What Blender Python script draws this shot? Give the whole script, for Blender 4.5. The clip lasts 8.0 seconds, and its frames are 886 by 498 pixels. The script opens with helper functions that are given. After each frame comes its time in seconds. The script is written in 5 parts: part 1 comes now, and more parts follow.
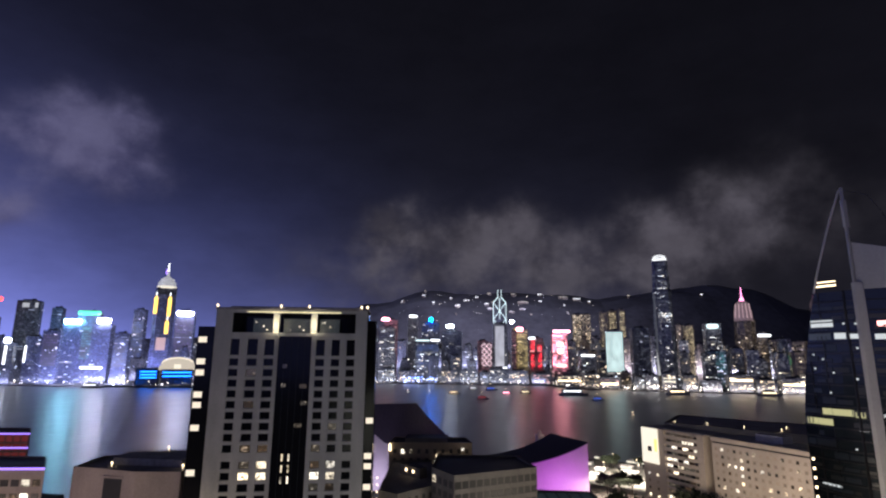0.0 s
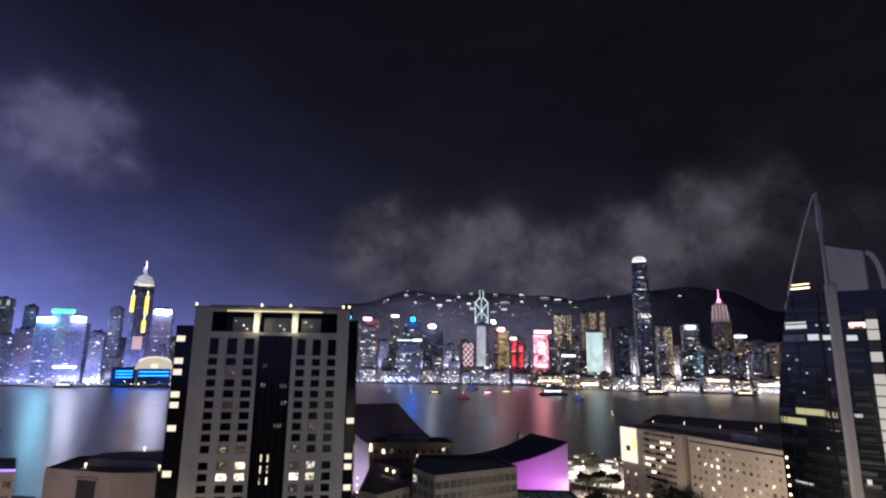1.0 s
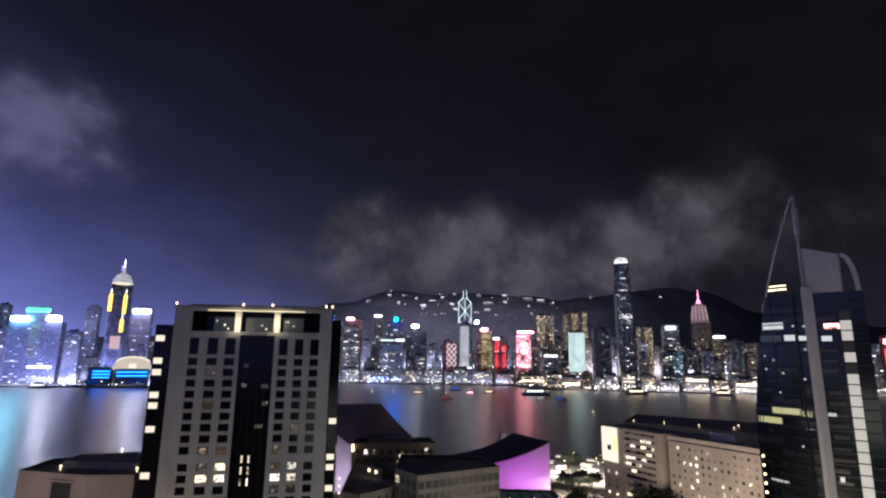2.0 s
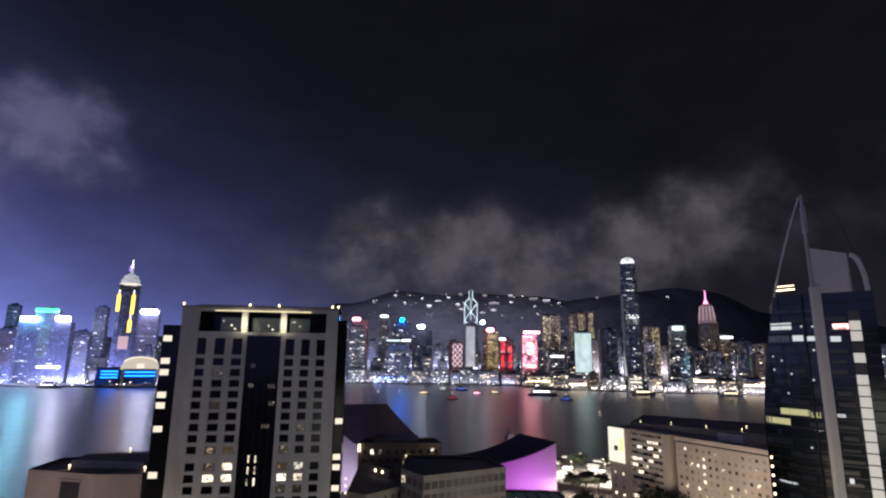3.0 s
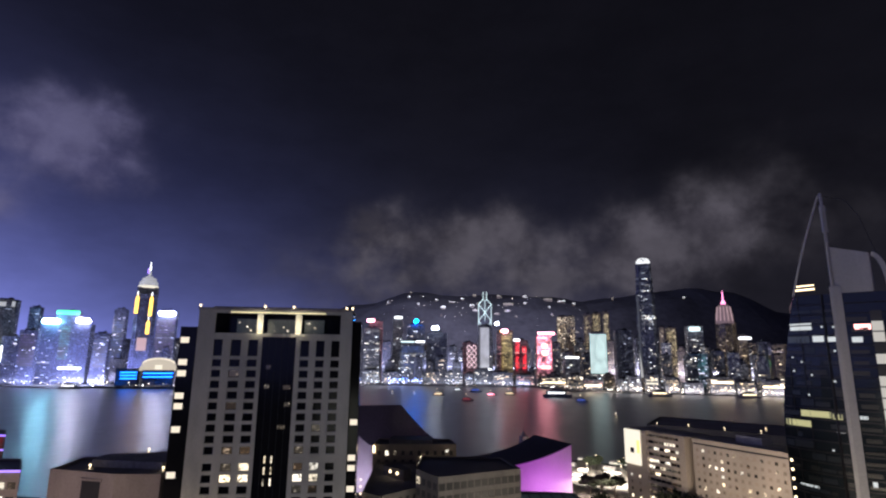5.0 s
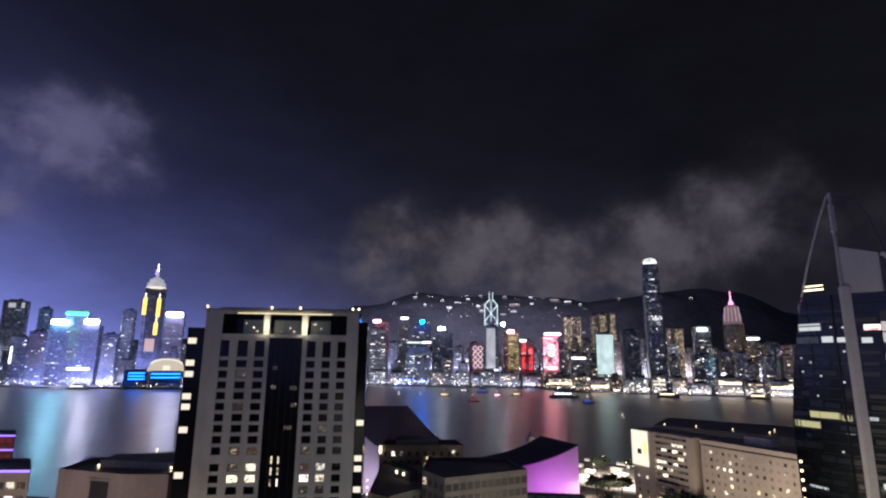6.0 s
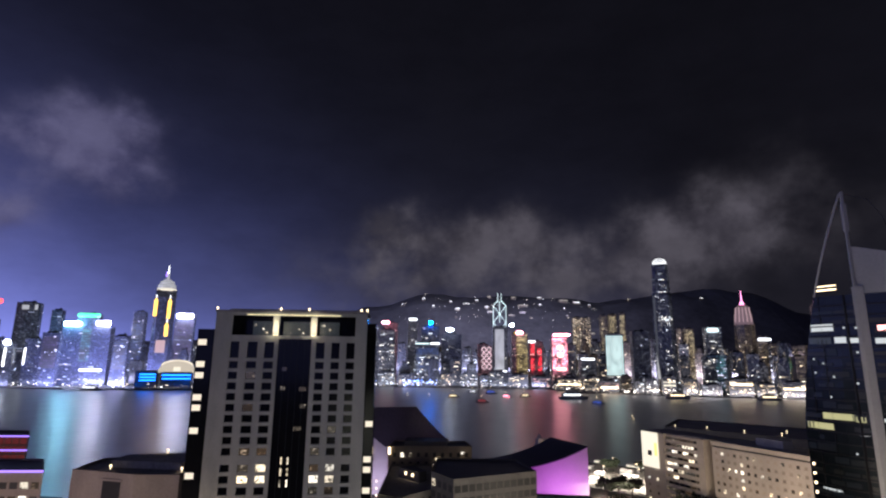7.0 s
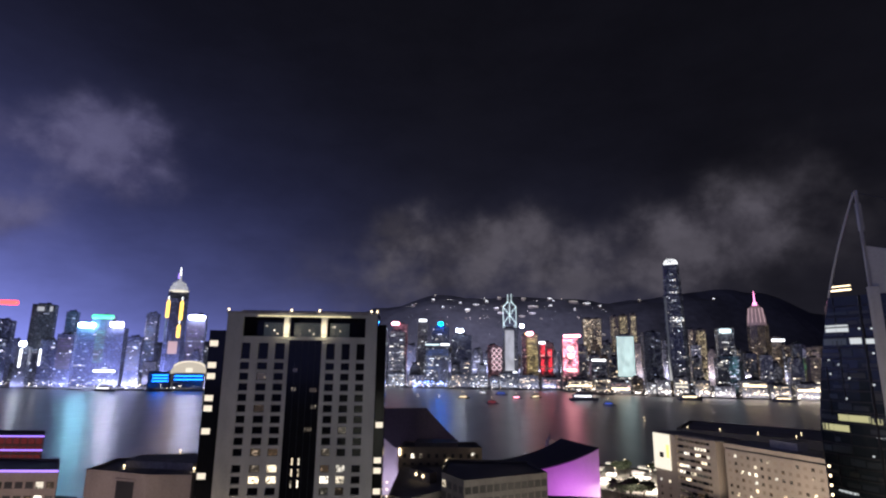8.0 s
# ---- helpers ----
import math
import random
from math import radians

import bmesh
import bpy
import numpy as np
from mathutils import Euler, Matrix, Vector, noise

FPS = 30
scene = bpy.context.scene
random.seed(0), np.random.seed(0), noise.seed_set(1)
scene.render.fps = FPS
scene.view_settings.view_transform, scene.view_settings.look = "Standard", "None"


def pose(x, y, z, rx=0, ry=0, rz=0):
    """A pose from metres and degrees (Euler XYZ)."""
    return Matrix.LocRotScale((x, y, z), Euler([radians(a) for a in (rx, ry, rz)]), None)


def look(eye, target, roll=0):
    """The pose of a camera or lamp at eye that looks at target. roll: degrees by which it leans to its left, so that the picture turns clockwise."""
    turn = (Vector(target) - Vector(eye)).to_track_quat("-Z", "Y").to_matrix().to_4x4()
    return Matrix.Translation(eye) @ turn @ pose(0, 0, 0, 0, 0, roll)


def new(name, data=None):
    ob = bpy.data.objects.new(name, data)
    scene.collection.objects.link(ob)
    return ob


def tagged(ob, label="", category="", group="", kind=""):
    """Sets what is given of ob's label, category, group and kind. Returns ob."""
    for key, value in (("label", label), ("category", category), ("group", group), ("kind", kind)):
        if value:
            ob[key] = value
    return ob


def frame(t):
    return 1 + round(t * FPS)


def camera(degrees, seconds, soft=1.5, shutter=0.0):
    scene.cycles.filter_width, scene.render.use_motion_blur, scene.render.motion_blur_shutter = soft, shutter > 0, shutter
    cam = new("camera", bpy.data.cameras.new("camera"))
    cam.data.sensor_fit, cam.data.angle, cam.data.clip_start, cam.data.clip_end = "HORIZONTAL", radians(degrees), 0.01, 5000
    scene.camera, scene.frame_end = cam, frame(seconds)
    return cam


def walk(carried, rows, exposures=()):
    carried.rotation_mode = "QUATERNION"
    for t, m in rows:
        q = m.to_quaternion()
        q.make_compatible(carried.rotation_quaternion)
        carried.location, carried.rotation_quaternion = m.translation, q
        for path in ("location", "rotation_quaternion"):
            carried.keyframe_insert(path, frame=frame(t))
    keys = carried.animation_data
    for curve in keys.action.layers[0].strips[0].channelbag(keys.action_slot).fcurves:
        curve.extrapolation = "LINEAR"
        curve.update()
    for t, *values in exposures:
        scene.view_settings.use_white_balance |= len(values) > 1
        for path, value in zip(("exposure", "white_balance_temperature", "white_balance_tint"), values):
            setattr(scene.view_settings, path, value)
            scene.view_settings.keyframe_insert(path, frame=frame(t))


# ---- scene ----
HEIGHT = 82.9
ROWS = [
    (0.0, pose(0.046, 0.000, HEIGHT +0.004, 101.53, -0.47, 1.32)),
    (0.5, pose(0.017, 0.007, HEIGHT +0.010, 101.52, -0.53, 0.49)),
    (1.0, pose(-0.021, 0.012, HEIGHT +0.007, 101.54, -0.60, -0.59)),
    (1.5, pose(-0.069, 0.011, HEIGHT -0.001, 101.56, -0.62, -1.98)),
    (1.7, pose(-0.082, 0.010, HEIGHT -0.005, 101.56, -0.62, -2.35)),
    (2.8, pose(-0.073, -0.006, HEIGHT -0.005, 101.59, -0.66, -2.08)),
    (3.0, pose(-0.060, -0.008, HEIGHT -0.002, 101.59, -0.66, -1.72)),
    (3.5, pose(-0.043, -0.012, HEIGHT +0.007, 101.59, -0.68, -1.23)),
    (4.0, pose(-0.030, -0.011, HEIGHT +0.010, 101.64, -0.66, -0.87)),
    (4.5, pose(-0.018, -0.005, HEIGHT +0.005, 101.65, -0.64, -0.52)),
    (4.7, pose(-0.015, -0.002, HEIGHT +0.001, 101.67, -0.64, -0.42)),
    (5.8, pose(0.010, 0.011, HEIGHT -0.009, 101.74, -0.64, 0.29)),
    (6.0, pose(0.014, 0.012, HEIGHT -0.007, 101.76, -0.64, 0.40)),
    (6.5, pose(0.026, 0.010, HEIGHT +0.002, 101.81, -0.63, 0.73)),
    (7.0, pose(0.046, 0.004, HEIGHT +0.009, 101.86, -0.61, 1.30)),
    (7.5, pose(0.065, -0.004, HEIGHT +0.009, 101.91, -0.57, 1.85)),
    (8.0, pose(0.082, -0.010, HEIGHT +0.001, 101.96, -0.62, 2.34)),
]
cam = camera(78.61, 8.0, soft=2.2)
walk(cam, ROWS)
# ---------------------------------------------------------------- night sky
def nodes_of(tree):
    tree.nodes.clear()
    return tree.nodes, tree.links


class Graph:
    """Small helper to write node arithmetic as calls."""

    def __init__(self, tree):
        self.n, self.l = nodes_of(tree)

    def put(self, sock, v):
        if isinstance(v, bpy.types.NodeSocket):
            self.l.new(v, sock)
        else:
            sock.default_value = v

    def math(self, op, a, b=0.0, c=0.0):
        nd = self.n.new("ShaderNodeMath")
        nd.operation = op
        for s, v in zip(nd.inputs, (a, b, c)):
            self.put(s, v)
        return nd.outputs[0]

    def mix(self, fac, a, b, kind="MIX"):
        nd = self.n.new("ShaderNodeMix")
        nd.data_type, nd.blend_type = "RGBA", kind
        self.put(nd.inputs[0], fac)
        self.put(nd.inputs[6], a)
        self.put(nd.inputs[7], b)
        return nd.outputs[2]

    def noise(self, vec, scale, detail=4.0, rough=0.55, out=0):
        nd = self.n.new("ShaderNodeTexNoise")
        if vec is not None:
            self.l.new(vec, nd.inputs["Vector"])
        nd.inputs["Scale"].default_value = scale
        nd.inputs["Detail"].default_value = detail
        nd.inputs["Roughness"].default_value = rough
        return nd.outputs[out]

    def smooth(self, v, lo, hi, a=0.0, b=1.0):
        nd = self.n.new("ShaderNodeMapRange")
        nd.interpolation_type = "SMOOTHSTEP"
        for s, w in zip(nd.inputs, (v, lo, hi, a, b)):
            self.put(s, w)
        return nd.outputs[0]

    def xyz(self, v):
        nd = self.n.new("ShaderNodeSeparateXYZ")
        self.l.new(v, nd.inputs[0])
        return nd.outputs

    def vec(self, x, y, z):
        nd = self.n.new("ShaderNodeCombineXYZ")
        for s, v in zip(nd.inputs, (x, y, z)):
            self.put(s, v)
        return nd.outputs[0]

    def coord(self, which):
        return self.n.new("ShaderNodeTexCoord").outputs[which]

    def mapped(self, v, scale):
        nd = self.n.new("ShaderNodeMapping")
        self.l.new(v, nd.inputs[0])
        nd.inputs["Scale"].default_value = scale
        return nd.outputs[0]


world = bpy.data.worlds.new("night_sky")
scene.world = world
world.use_nodes = True
g = Graph(world.node_tree)
direction = g.coord("Generated")
dx, dy, dz = g.xyz(direction)
azimuth = g.math("MULTIPLY", g.math("ARCTAN2", dx, dy), 57.2958)
elevation = g.math("MULTIPLY", g.math("ARCSINE", dz), 57.2958)
warp = g.noise(direction, 15.0, 4.0, 0.52, out=1)
wx, wy, wz = g.xyz(warp)
az = g.math("ADD", azimuth, g.math("MULTIPLY", g.math("SUBTRACT", wx, 0.5), 4.6))
el = g.math("ADD", elevation, g.math("MULTIPLY", g.math("SUBTRACT", wy, 0.5), 4.2))


def cloud(a, e, ra, re, amount):
    u = g.math("DIVIDE", g.math("SUBTRACT", az, a), ra)
    v = g.math("DIVIDE", g.math("SUBTRACT", el, e), re)
    q = g.math("ADD", g.math("MULTIPLY", u, u), g.math("MULTIPLY", v, v))
    return g.math("MULTIPLY", g.math("EXPONENT", g.math("MULTIPLY", q, -1.0)), amount)


def total(terms):
    out = terms[0]
    for term in terms[1:]:
        out = g.math("ADD", out, term)
    return out


violet_bank = total([cloud(-36.2, 18.8, 5.4, 3.4, 1.0), cloud(-32.8, 18.2, 3.4, 3.0, 0.6), cloud(-40.5, 17.4, 5.0, 3.0, 0.42), cloud(-42.5, 11.4, 3.6, 2.2, 0.8), cloud(-52.0, 17.0, 9.0, 4.5, 0.7)])
grey_bank = total([cloud(-6.0, 12.8, 4.2, 3.4, 1.1), cloud(2.4, 12.8, 2.8, 3.2, 0.95), cloud(6.6, 14.2, 2.2, 2.2, 1.05),
                   cloud(9.5, 10.6, 5.2, 3.2, 0.7), cloud(25.4, 12.8, 5.6, 3.6, 1.05), cloud(30.0, 11.6, 6.0, 4.0, 0.5), cloud(33.0, 17.5, 2.2, 3.0, 0.22), cloud(22.0, 9.0, 8.0, 2.8, 0.36),
                   cloud(20.0, 10.6, 5.0, 3.6, 0.75), cloud(0.5, 8.0, 18.0, 4.0, 0.7), cloud(60.0, 14.0, 16.0, 5.0, 0.8),
                   cloud(-75.0, 18.0, 15.0, 6.0, 0.8), cloud(130.0, 22.0, 30.0, 10.0, 0.8), cloud(-140.0, 25.0, 30.0, 10.0, 0.8)])
wisp = g.noise(g.mapped(direction, (1.0, 1.0, 1.5)), 8.0, 5.0, 0.55)
puff = g.noise(direction, 13.0, 7.0, 0.56)
billow = g.math("ADD", g.smooth(wisp, 0.3, 0.7, 0.45, 1.2), g.math("MULTIPLY", g.math("SUBTRACT", puff, 0.5), 0.8))
lift = g.smooth(puff, 0.34, 0.66)
low = g.math("EXPONENT", g.math("MULTIPLY", g.math("MAXIMUM", elevation, 0.0), -0.15))
west = g.smooth(azimuth, 2.0, -50.0)
zenith = (0.0046, 0.0045, 0.0074, 1)
glow_blue = g.mix(g.smooth(azimuth, -28.0, -46.0), (0.31, 0.365, 1.10, 1), (0.47, 0.54, 1.62, 1))
glow_grey = (0.064, 0.068, 0.150, 1)
east = g.smooth(azimuth, 6.0, 30.0)
glow = g.mix(east, g.mix(west, glow_grey, glow_blue), (0.021, 0.020, 0.030, 1))
sky = g.mix(low, zenith, glow)
sky = g.mix(g.math("MULTIPLY", west, g.smooth(elevation, 25.0, 6.0, 0.0, 0.22)), sky, (0.017, 0.019, 0.083, 1))
grey_cloud = g.mix(lift, (0.043, 0.039, 0.052, 1), (0.091, 0.083, 0.104, 1))
violet_cloud = g.mix(lift, (0.066, 0.062, 0.135, 1), (0.116, 0.110, 0.208, 1))
sky = g.mix(g.math("MULTIPLY", g.smooth(g.math("MULTIPLY", grey_bank, billow), -0.05, 1.15), 0.92), sky, grey_cloud)
sky = g.mix(g.math("MULTIPLY", g.smooth(g.math("MULTIPLY", violet_bank, billow), 0.0, 1.0), 0.85), sky, violet_cloud)
bg = g.n.new("ShaderNodeBackground")
haze = g.smooth(g.noise(g.mapped(direction, (1.0, 1.0, 2.2)), 5.0, 6.0, 0.6), 0.28, 0.72, 0.86, 1.14)
sky = g.mix(1.0, sky, g.vec(haze, haze, haze), "MULTIPLY")
g.l.new(sky, bg.inputs[0])
bg.inputs[1].default_value = 1.0
g.l.new(bg.outputs[0], g.n.new("ShaderNodeOutputWorld").inputs[0])


def street_fill(x, y, z, target, energy, colour, sx, sy):
    """Long unseen fill lamp, added for rows of street lamps and shop fronts."""
    lamp = bpy.data.lights.new("street_fill_lamp", "AREA")
    lamp.shape, lamp.size, lamp.size_y, lamp.energy, lamp.color = "RECTANGLE", sx, sy, energy, colour
    ob = new("street_fill_lamp", lamp)
    ob.matrix_world = look((x, y, z), target)


# fill for the lamp-lit waterfront roads of the far shore
street_fill(-1700, 2010, 9, (-1700, 2250, 90), 3900000, (0.42, 0.48, 1.0), 900, 8)
street_fill(-1250, 1545, 9, (-1180, 1840, 150), 420000, (0.5, 0.54, 1.0), 520, 8)
street_fill(-900, 1610, 9, (-950, 1900, 110), 2000000, (0.5, 0.52, 1.0), 520, 8)
street_fill(-110, 1872, 12, (-110, 2150, 170), 380000, (0.7, 0.74, 1.0), 820, 8)
# raised fill, added to lift the dark back rows of towers
street_fill(60, 2100, 60, (60, 2420, 190), 1500000, (0.6, 0.62, 1.0), 900, 8)
street_fill(690, 1519, 9, (782, 1836, 150), 200000, (1.0, 0.9, 0.85), 560, 8)
street_fill(1350, 1512, 9, (1278, 1832, 130), 180000, (1.0, 0.9, 0.85), 620, 8)
# second raised fill, behind the right-hand waterfront
street_fill(950, 1860, 50, (1000, 2200, 170), 1100000, (0.85, 0.8, 1.0), 800, 8)
# fill lamps hung in the air, added to lighten the hills in place of haze
street_fill(200, 2460, 420, (200, 3250, 430), 5600000, (0.70, 0.68, 1.0), 1300, 20)
street_fill(-1400, 2600, 150, (-1400, 3100, 330), 6000000, (0.5, 0.52, 1.0), 1400, 20)
# fill for the lamp-lit streets below the viewpoint
street_fill(95, 180, 8, (125, 262, 34), 44000, (1.0, 0.84, 0.66), 60, 8)
street_fill(-142, 128, 8, (-134, 216, 26), 15000, (1.0, 0.82, 0.74), 50, 8)
street_fill(-190, 140, 8, (-190, 215, 26), 14000, (1.0, 0.75, 0.66), 30, 8)
# warm uplight for an unseen floodlight at the hotel's corner
street_fill(-82.5, 175.5, 22, (-79.5, 180.5, 46), 2600, (1.0, 0.8, 0.5), 2, 2)
street_fill(14, 165, 8, (20, 226, 26), 20000, (1.0, 0.92, 0.82), 50, 8)
street_fill(112, 395, 16, (116, 400, 3), 70000, (1.0, 0.92, 0.8), 50, 30)
street_fill(92, 338, 15, (92, 337, 3), 16000, (1.0, 0.86, 0.74), 26, 16)
# ---------------------------------------------------------------- materials
def material(name):
    m = bpy.data.materials.new(name)
    m.use_nodes = True
    q = Graph(m.node_tree)
    bsdf = q.n.new("ShaderNodeBsdfPrincipled")
    q.l.new(bsdf.outputs[0], q.n.new("ShaderNodeOutputMaterial").inputs[0])
    return m, q, bsdf


def bump(q, bsdf, height, strength, distance):
    nd = q.n.new("ShaderNodeBump")
    nd.inputs["Strength"].default_value = strength
    nd.inputs["Distance"].default_value = distance
    q.l.new(height, nd.inputs["Height"])
    q.l.new(nd.outputs[0], bsdf.inputs["Normal"])


def surface(name, colour, rough=0.8, metal=0.0, grain=1.5, stain=0.12, vary=0.35, relief=0.3, spread=0.0):
    """Weathered plain surface: fine grain, large stains, streaks; spread varies it from object to object."""
    m, q, bsdf = material(name)
    place = q.coord("Object")
    fine = q.noise(place, grain, 6.0, 0.6)
    broad = q.noise(q.mapped(place, (1, 1, 0.35)), stain, 5.0, 0.6)
    tone = q.math("ADD", q.math("MULTIPLY", fine, 0.4), q.math("MULTIPLY", broad, 0.6))
    value = q.smooth(tone, 0.25, 0.75, 1.0 - vary, 1.0 + vary * 0.5)
    if spread:
        rnd = q.n.new("ShaderNodeObjectInfo").outputs["Random"]
        value = q.math("MULTIPLY", value, q.math("ADD", q.math("MULTIPLY", rnd, 2 * spread), 1.0 - spread))
    q.l.new(q.mix(1.0, (*colour, 1), q.vec(value, value, value), "MULTIPLY"), bsdf.inputs["Base Color"])
    q.put(bsdf.inputs["Roughness"], q.smooth(broad, 0.3, 0.7, max(rough - 0.12, 0.02), min(rough + 0.1, 1)))
    bsdf.inputs["Metallic"].default_value = metal
    bump(q, bsdf, fine, relief, 0.05)
    return m


def glowing(name, colour, strength, vary=0.0, hue=None, sampled=True, base=0.08):
    """A lit thing: lamp, sign or lit window, or a floodlit face glowing by itself. vary: brightness from island to
    island; hue: second colour to mix in.
    """
    m, q, bsdf = material(name)
    rnd = q.n.new("ShaderNodeNewGeometry").outputs["Random Per Island"]
    bsdf.inputs["Base Color"].default_value = (base, base, base, 1)
    bsdf.inputs["Roughness"].default_value = 0.3
    col = (*colour, 1)
    if hue:
        other = q.math("FRACT", q.math("MULTIPLY", rnd, 17.31))
        q.l.new(q.mix(other, col, (*hue, 1)), bsdf.inputs["Emission Color"])
    else:
        bsdf.inputs["Emission Color"].default_value = col
    if vary:
        k = q.math("POWER", rnd, 3.0)
        q.put(bsdf.inputs["Emission Strength"], q.math("ADD", q.math("MULTIPLY", k, strength * vary), strength * (1 - vary) * 0.4))
    else:
        bsdf.inputs["Emission Strength"].default_value = strength
    if not sampled:
        m.cycles.emission_sampling = "NONE"
    return m


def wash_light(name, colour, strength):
    """A facade's coloured light put into its emission: storey lines and bays of uneven brightness."""
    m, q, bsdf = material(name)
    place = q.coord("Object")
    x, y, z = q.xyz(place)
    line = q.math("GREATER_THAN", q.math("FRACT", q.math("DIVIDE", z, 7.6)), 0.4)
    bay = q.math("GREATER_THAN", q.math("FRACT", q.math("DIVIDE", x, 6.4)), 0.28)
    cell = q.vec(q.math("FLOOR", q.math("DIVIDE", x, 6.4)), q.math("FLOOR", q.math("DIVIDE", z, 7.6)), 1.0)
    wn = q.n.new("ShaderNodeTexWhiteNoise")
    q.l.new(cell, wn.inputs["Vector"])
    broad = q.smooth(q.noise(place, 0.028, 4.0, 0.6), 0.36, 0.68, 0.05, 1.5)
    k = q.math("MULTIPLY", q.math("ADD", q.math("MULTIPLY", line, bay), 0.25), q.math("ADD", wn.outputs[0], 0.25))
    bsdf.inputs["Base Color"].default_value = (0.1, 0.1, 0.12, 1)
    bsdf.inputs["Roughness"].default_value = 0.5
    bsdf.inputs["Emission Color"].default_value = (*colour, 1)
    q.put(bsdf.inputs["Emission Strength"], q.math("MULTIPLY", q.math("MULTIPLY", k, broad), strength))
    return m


def panel_light(name, colour, strength):
    """A backlit face, or a floodlit one with its light put into emission: faint storey joints and slow unevenness."""
    m, q, bsdf = material(name)
    place = q.coord("Object")
    x, y, z = q.xyz(place)
    joint = q.math("ADD", q.math("MULTIPLY", q.math("GREATER_THAN", q.math("FRACT", q.math("DIVIDE", z, 4.0)), 0.18), 0.22), 0.78)
    slow = q.smooth(q.noise(q.mapped(place, (1, 1, 0.5)), 0.06, 4.0, 0.55), 0.25, 0.75, 0.62, 1.15)
    bsdf.inputs["Base Color"].default_value = (0.5, 0.5, 0.5, 1)
    bsdf.inputs["Emission Color"].default_value = (*colour, 1)
    q.put(bsdf.inputs["Emission Strength"], q.math("MULTIPLY", q.math("MULTIPLY", joint, slow), strength))
    return m


def tower_skin(name, colour, rough, dim, tint):
    """Far tower wall: storeys and bays of dark panes between lighter piers, a few panes with a faint light behind."""
    m, q, bsdf = material(name)
    x, y, z = q.xyz(q.coord("Object"))
    along = q.math("ADD", x, y)
    bay = q.math("FRACT", q.math("DIVIDE", along, 4.2))
    storey = q.math("FRACT", q.math("DIVIDE", z, 3.8))
    pane = q.math("MULTIPLY", q.math("GREATER_THAN", bay, 0.22), q.math("GREATER_THAN", storey, 0.34))
    rnd = q.n.new("ShaderNodeObjectInfo").outputs["Random"]
    cell = q.vec(q.math("FLOOR", q.math("DIVIDE", along, 4.2)), q.math("FLOOR", q.math("DIVIDE", z, 3.8)), q.math("MULTIPLY", rnd, 90.0))
    wn = q.n.new("ShaderNodeTexWhiteNoise")
    q.l.new(cell, wn.inputs["Vector"])
    broad = q.noise(q.coord("Object"), 0.03, 4.0, 0.6)
    value = q.math("MULTIPLY", q.smooth(broad, 0.3, 0.7, 0.7, 1.2), q.math("ADD", q.math("MULTIPLY", rnd, 0.8), 0.6))
    wall = q.mix(1.0, (*colour, 1), q.vec(value, value, value), "MULTIPLY")
    q.l.new(q.mix(pane, wall, (0.03, 0.035, 0.045, 1)), bsdf.inputs["Base Color"])
    q.put(bsdf.inputs["Roughness"], q.math("SUBTRACT", rough, q.math("MULTIPLY", pane, rough - 0.15)))
    lit = q.math("MULTIPLY", pane, q.math("POWER", wn.outputs[0], 5.0))
    bsdf.inputs["Emission Color"].default_value = (*tint, 1)
    q.put(bsdf.inputs["Emission Strength"], q.math("MULTIPLY", lit, dim))
    m.cycles.emission_sampling = "NONE"
    return m


def glass(name, tint, rough=0.14, level=0.5):
    m, q, bsdf = material(name)
    wav = q.noise(q.coord("Object"), 0.25, 2.0, 0.5)
    q.l.new(q.mix(wav, (*tint, 1), (tint[0] * 1.8, tint[1] * 1.8, tint[2] * 1.8, 1)), bsdf.inputs["Base Color"])
    bsdf.inputs["Roughness"].default_value = rough
    bsdf.inputs["Specular IOR Level"].default_value = level
    bump(q, bsdf, wav, 0.08, 0.3)
    return m


WHITE_TILE = surface("white_tile", (0.56, 0.55, 0.51), 0.6, grain=2.5, stain=0.10, vary=0.42)
GREY_TILE = surface("grey_tile", (0.36, 0.35, 0.34), 0.65, grain=2.0, stain=0.06, vary=0.25)
TAN_TILE = surface("tan_tile", (0.48, 0.40, 0.33), 0.75, grain=2.0, stain=0.08, vary=0.3)
BROWN_STONE = surface("brown_stone", (0.29, 0.24, 0.19), 0.85, grain=1.2, stain=0.09, vary=0.4)
BEIGE_STONE = surface("beige_stone", (0.40, 0.33, 0.29), 0.85, grain=1.2, stain=0.09, vary=0.3)
GREY_STONE = surface("grey_stone", (0.19, 0.172, 0.158), 0.85, grain=1.2, stain=0.12, vary=0.5)
PINK_TILE = surface("pink_tile", (0.62, 0.56, 0.55), 0.6, grain=1.4, stain=0.05, vary=0.18)
ROOF_DARK = surface("dark_roof", (0.09, 0.08, 0.105), 0.6, grain=0.8, stain=0.05, vary=0.5)
ROOF_GREY = surface("grey_roof_felt", (0.38, 0.36, 0.36), 0.9, grain=0.8, stain=0.07, vary=0.5)
ASPHALT = surface("asphalt", (0.05, 0.048, 0.046), 0.9, grain=0.7, stain=0.02, vary=0.4)
PAVING = surface("paving", (0.30, 0.27, 0.24), 0.85, grain=0.9, stain=0.05, vary=0.4)
SEAWALL = surface("seawall", (0.16, 0.15, 0.14), 0.9, grain=0.9, stain=0.05, vary=0.4)
HILL = surface("hill_woods", (0.10, 0.10, 0.11), 0.95, grain=0.03, stain=0.004, vary=0.6, relief=0.6)
METAL = surface("brushed_metal", (0.42, 0.42, 0.43), 0.5, metal=0.0, grain=1.0, vary=0.2)
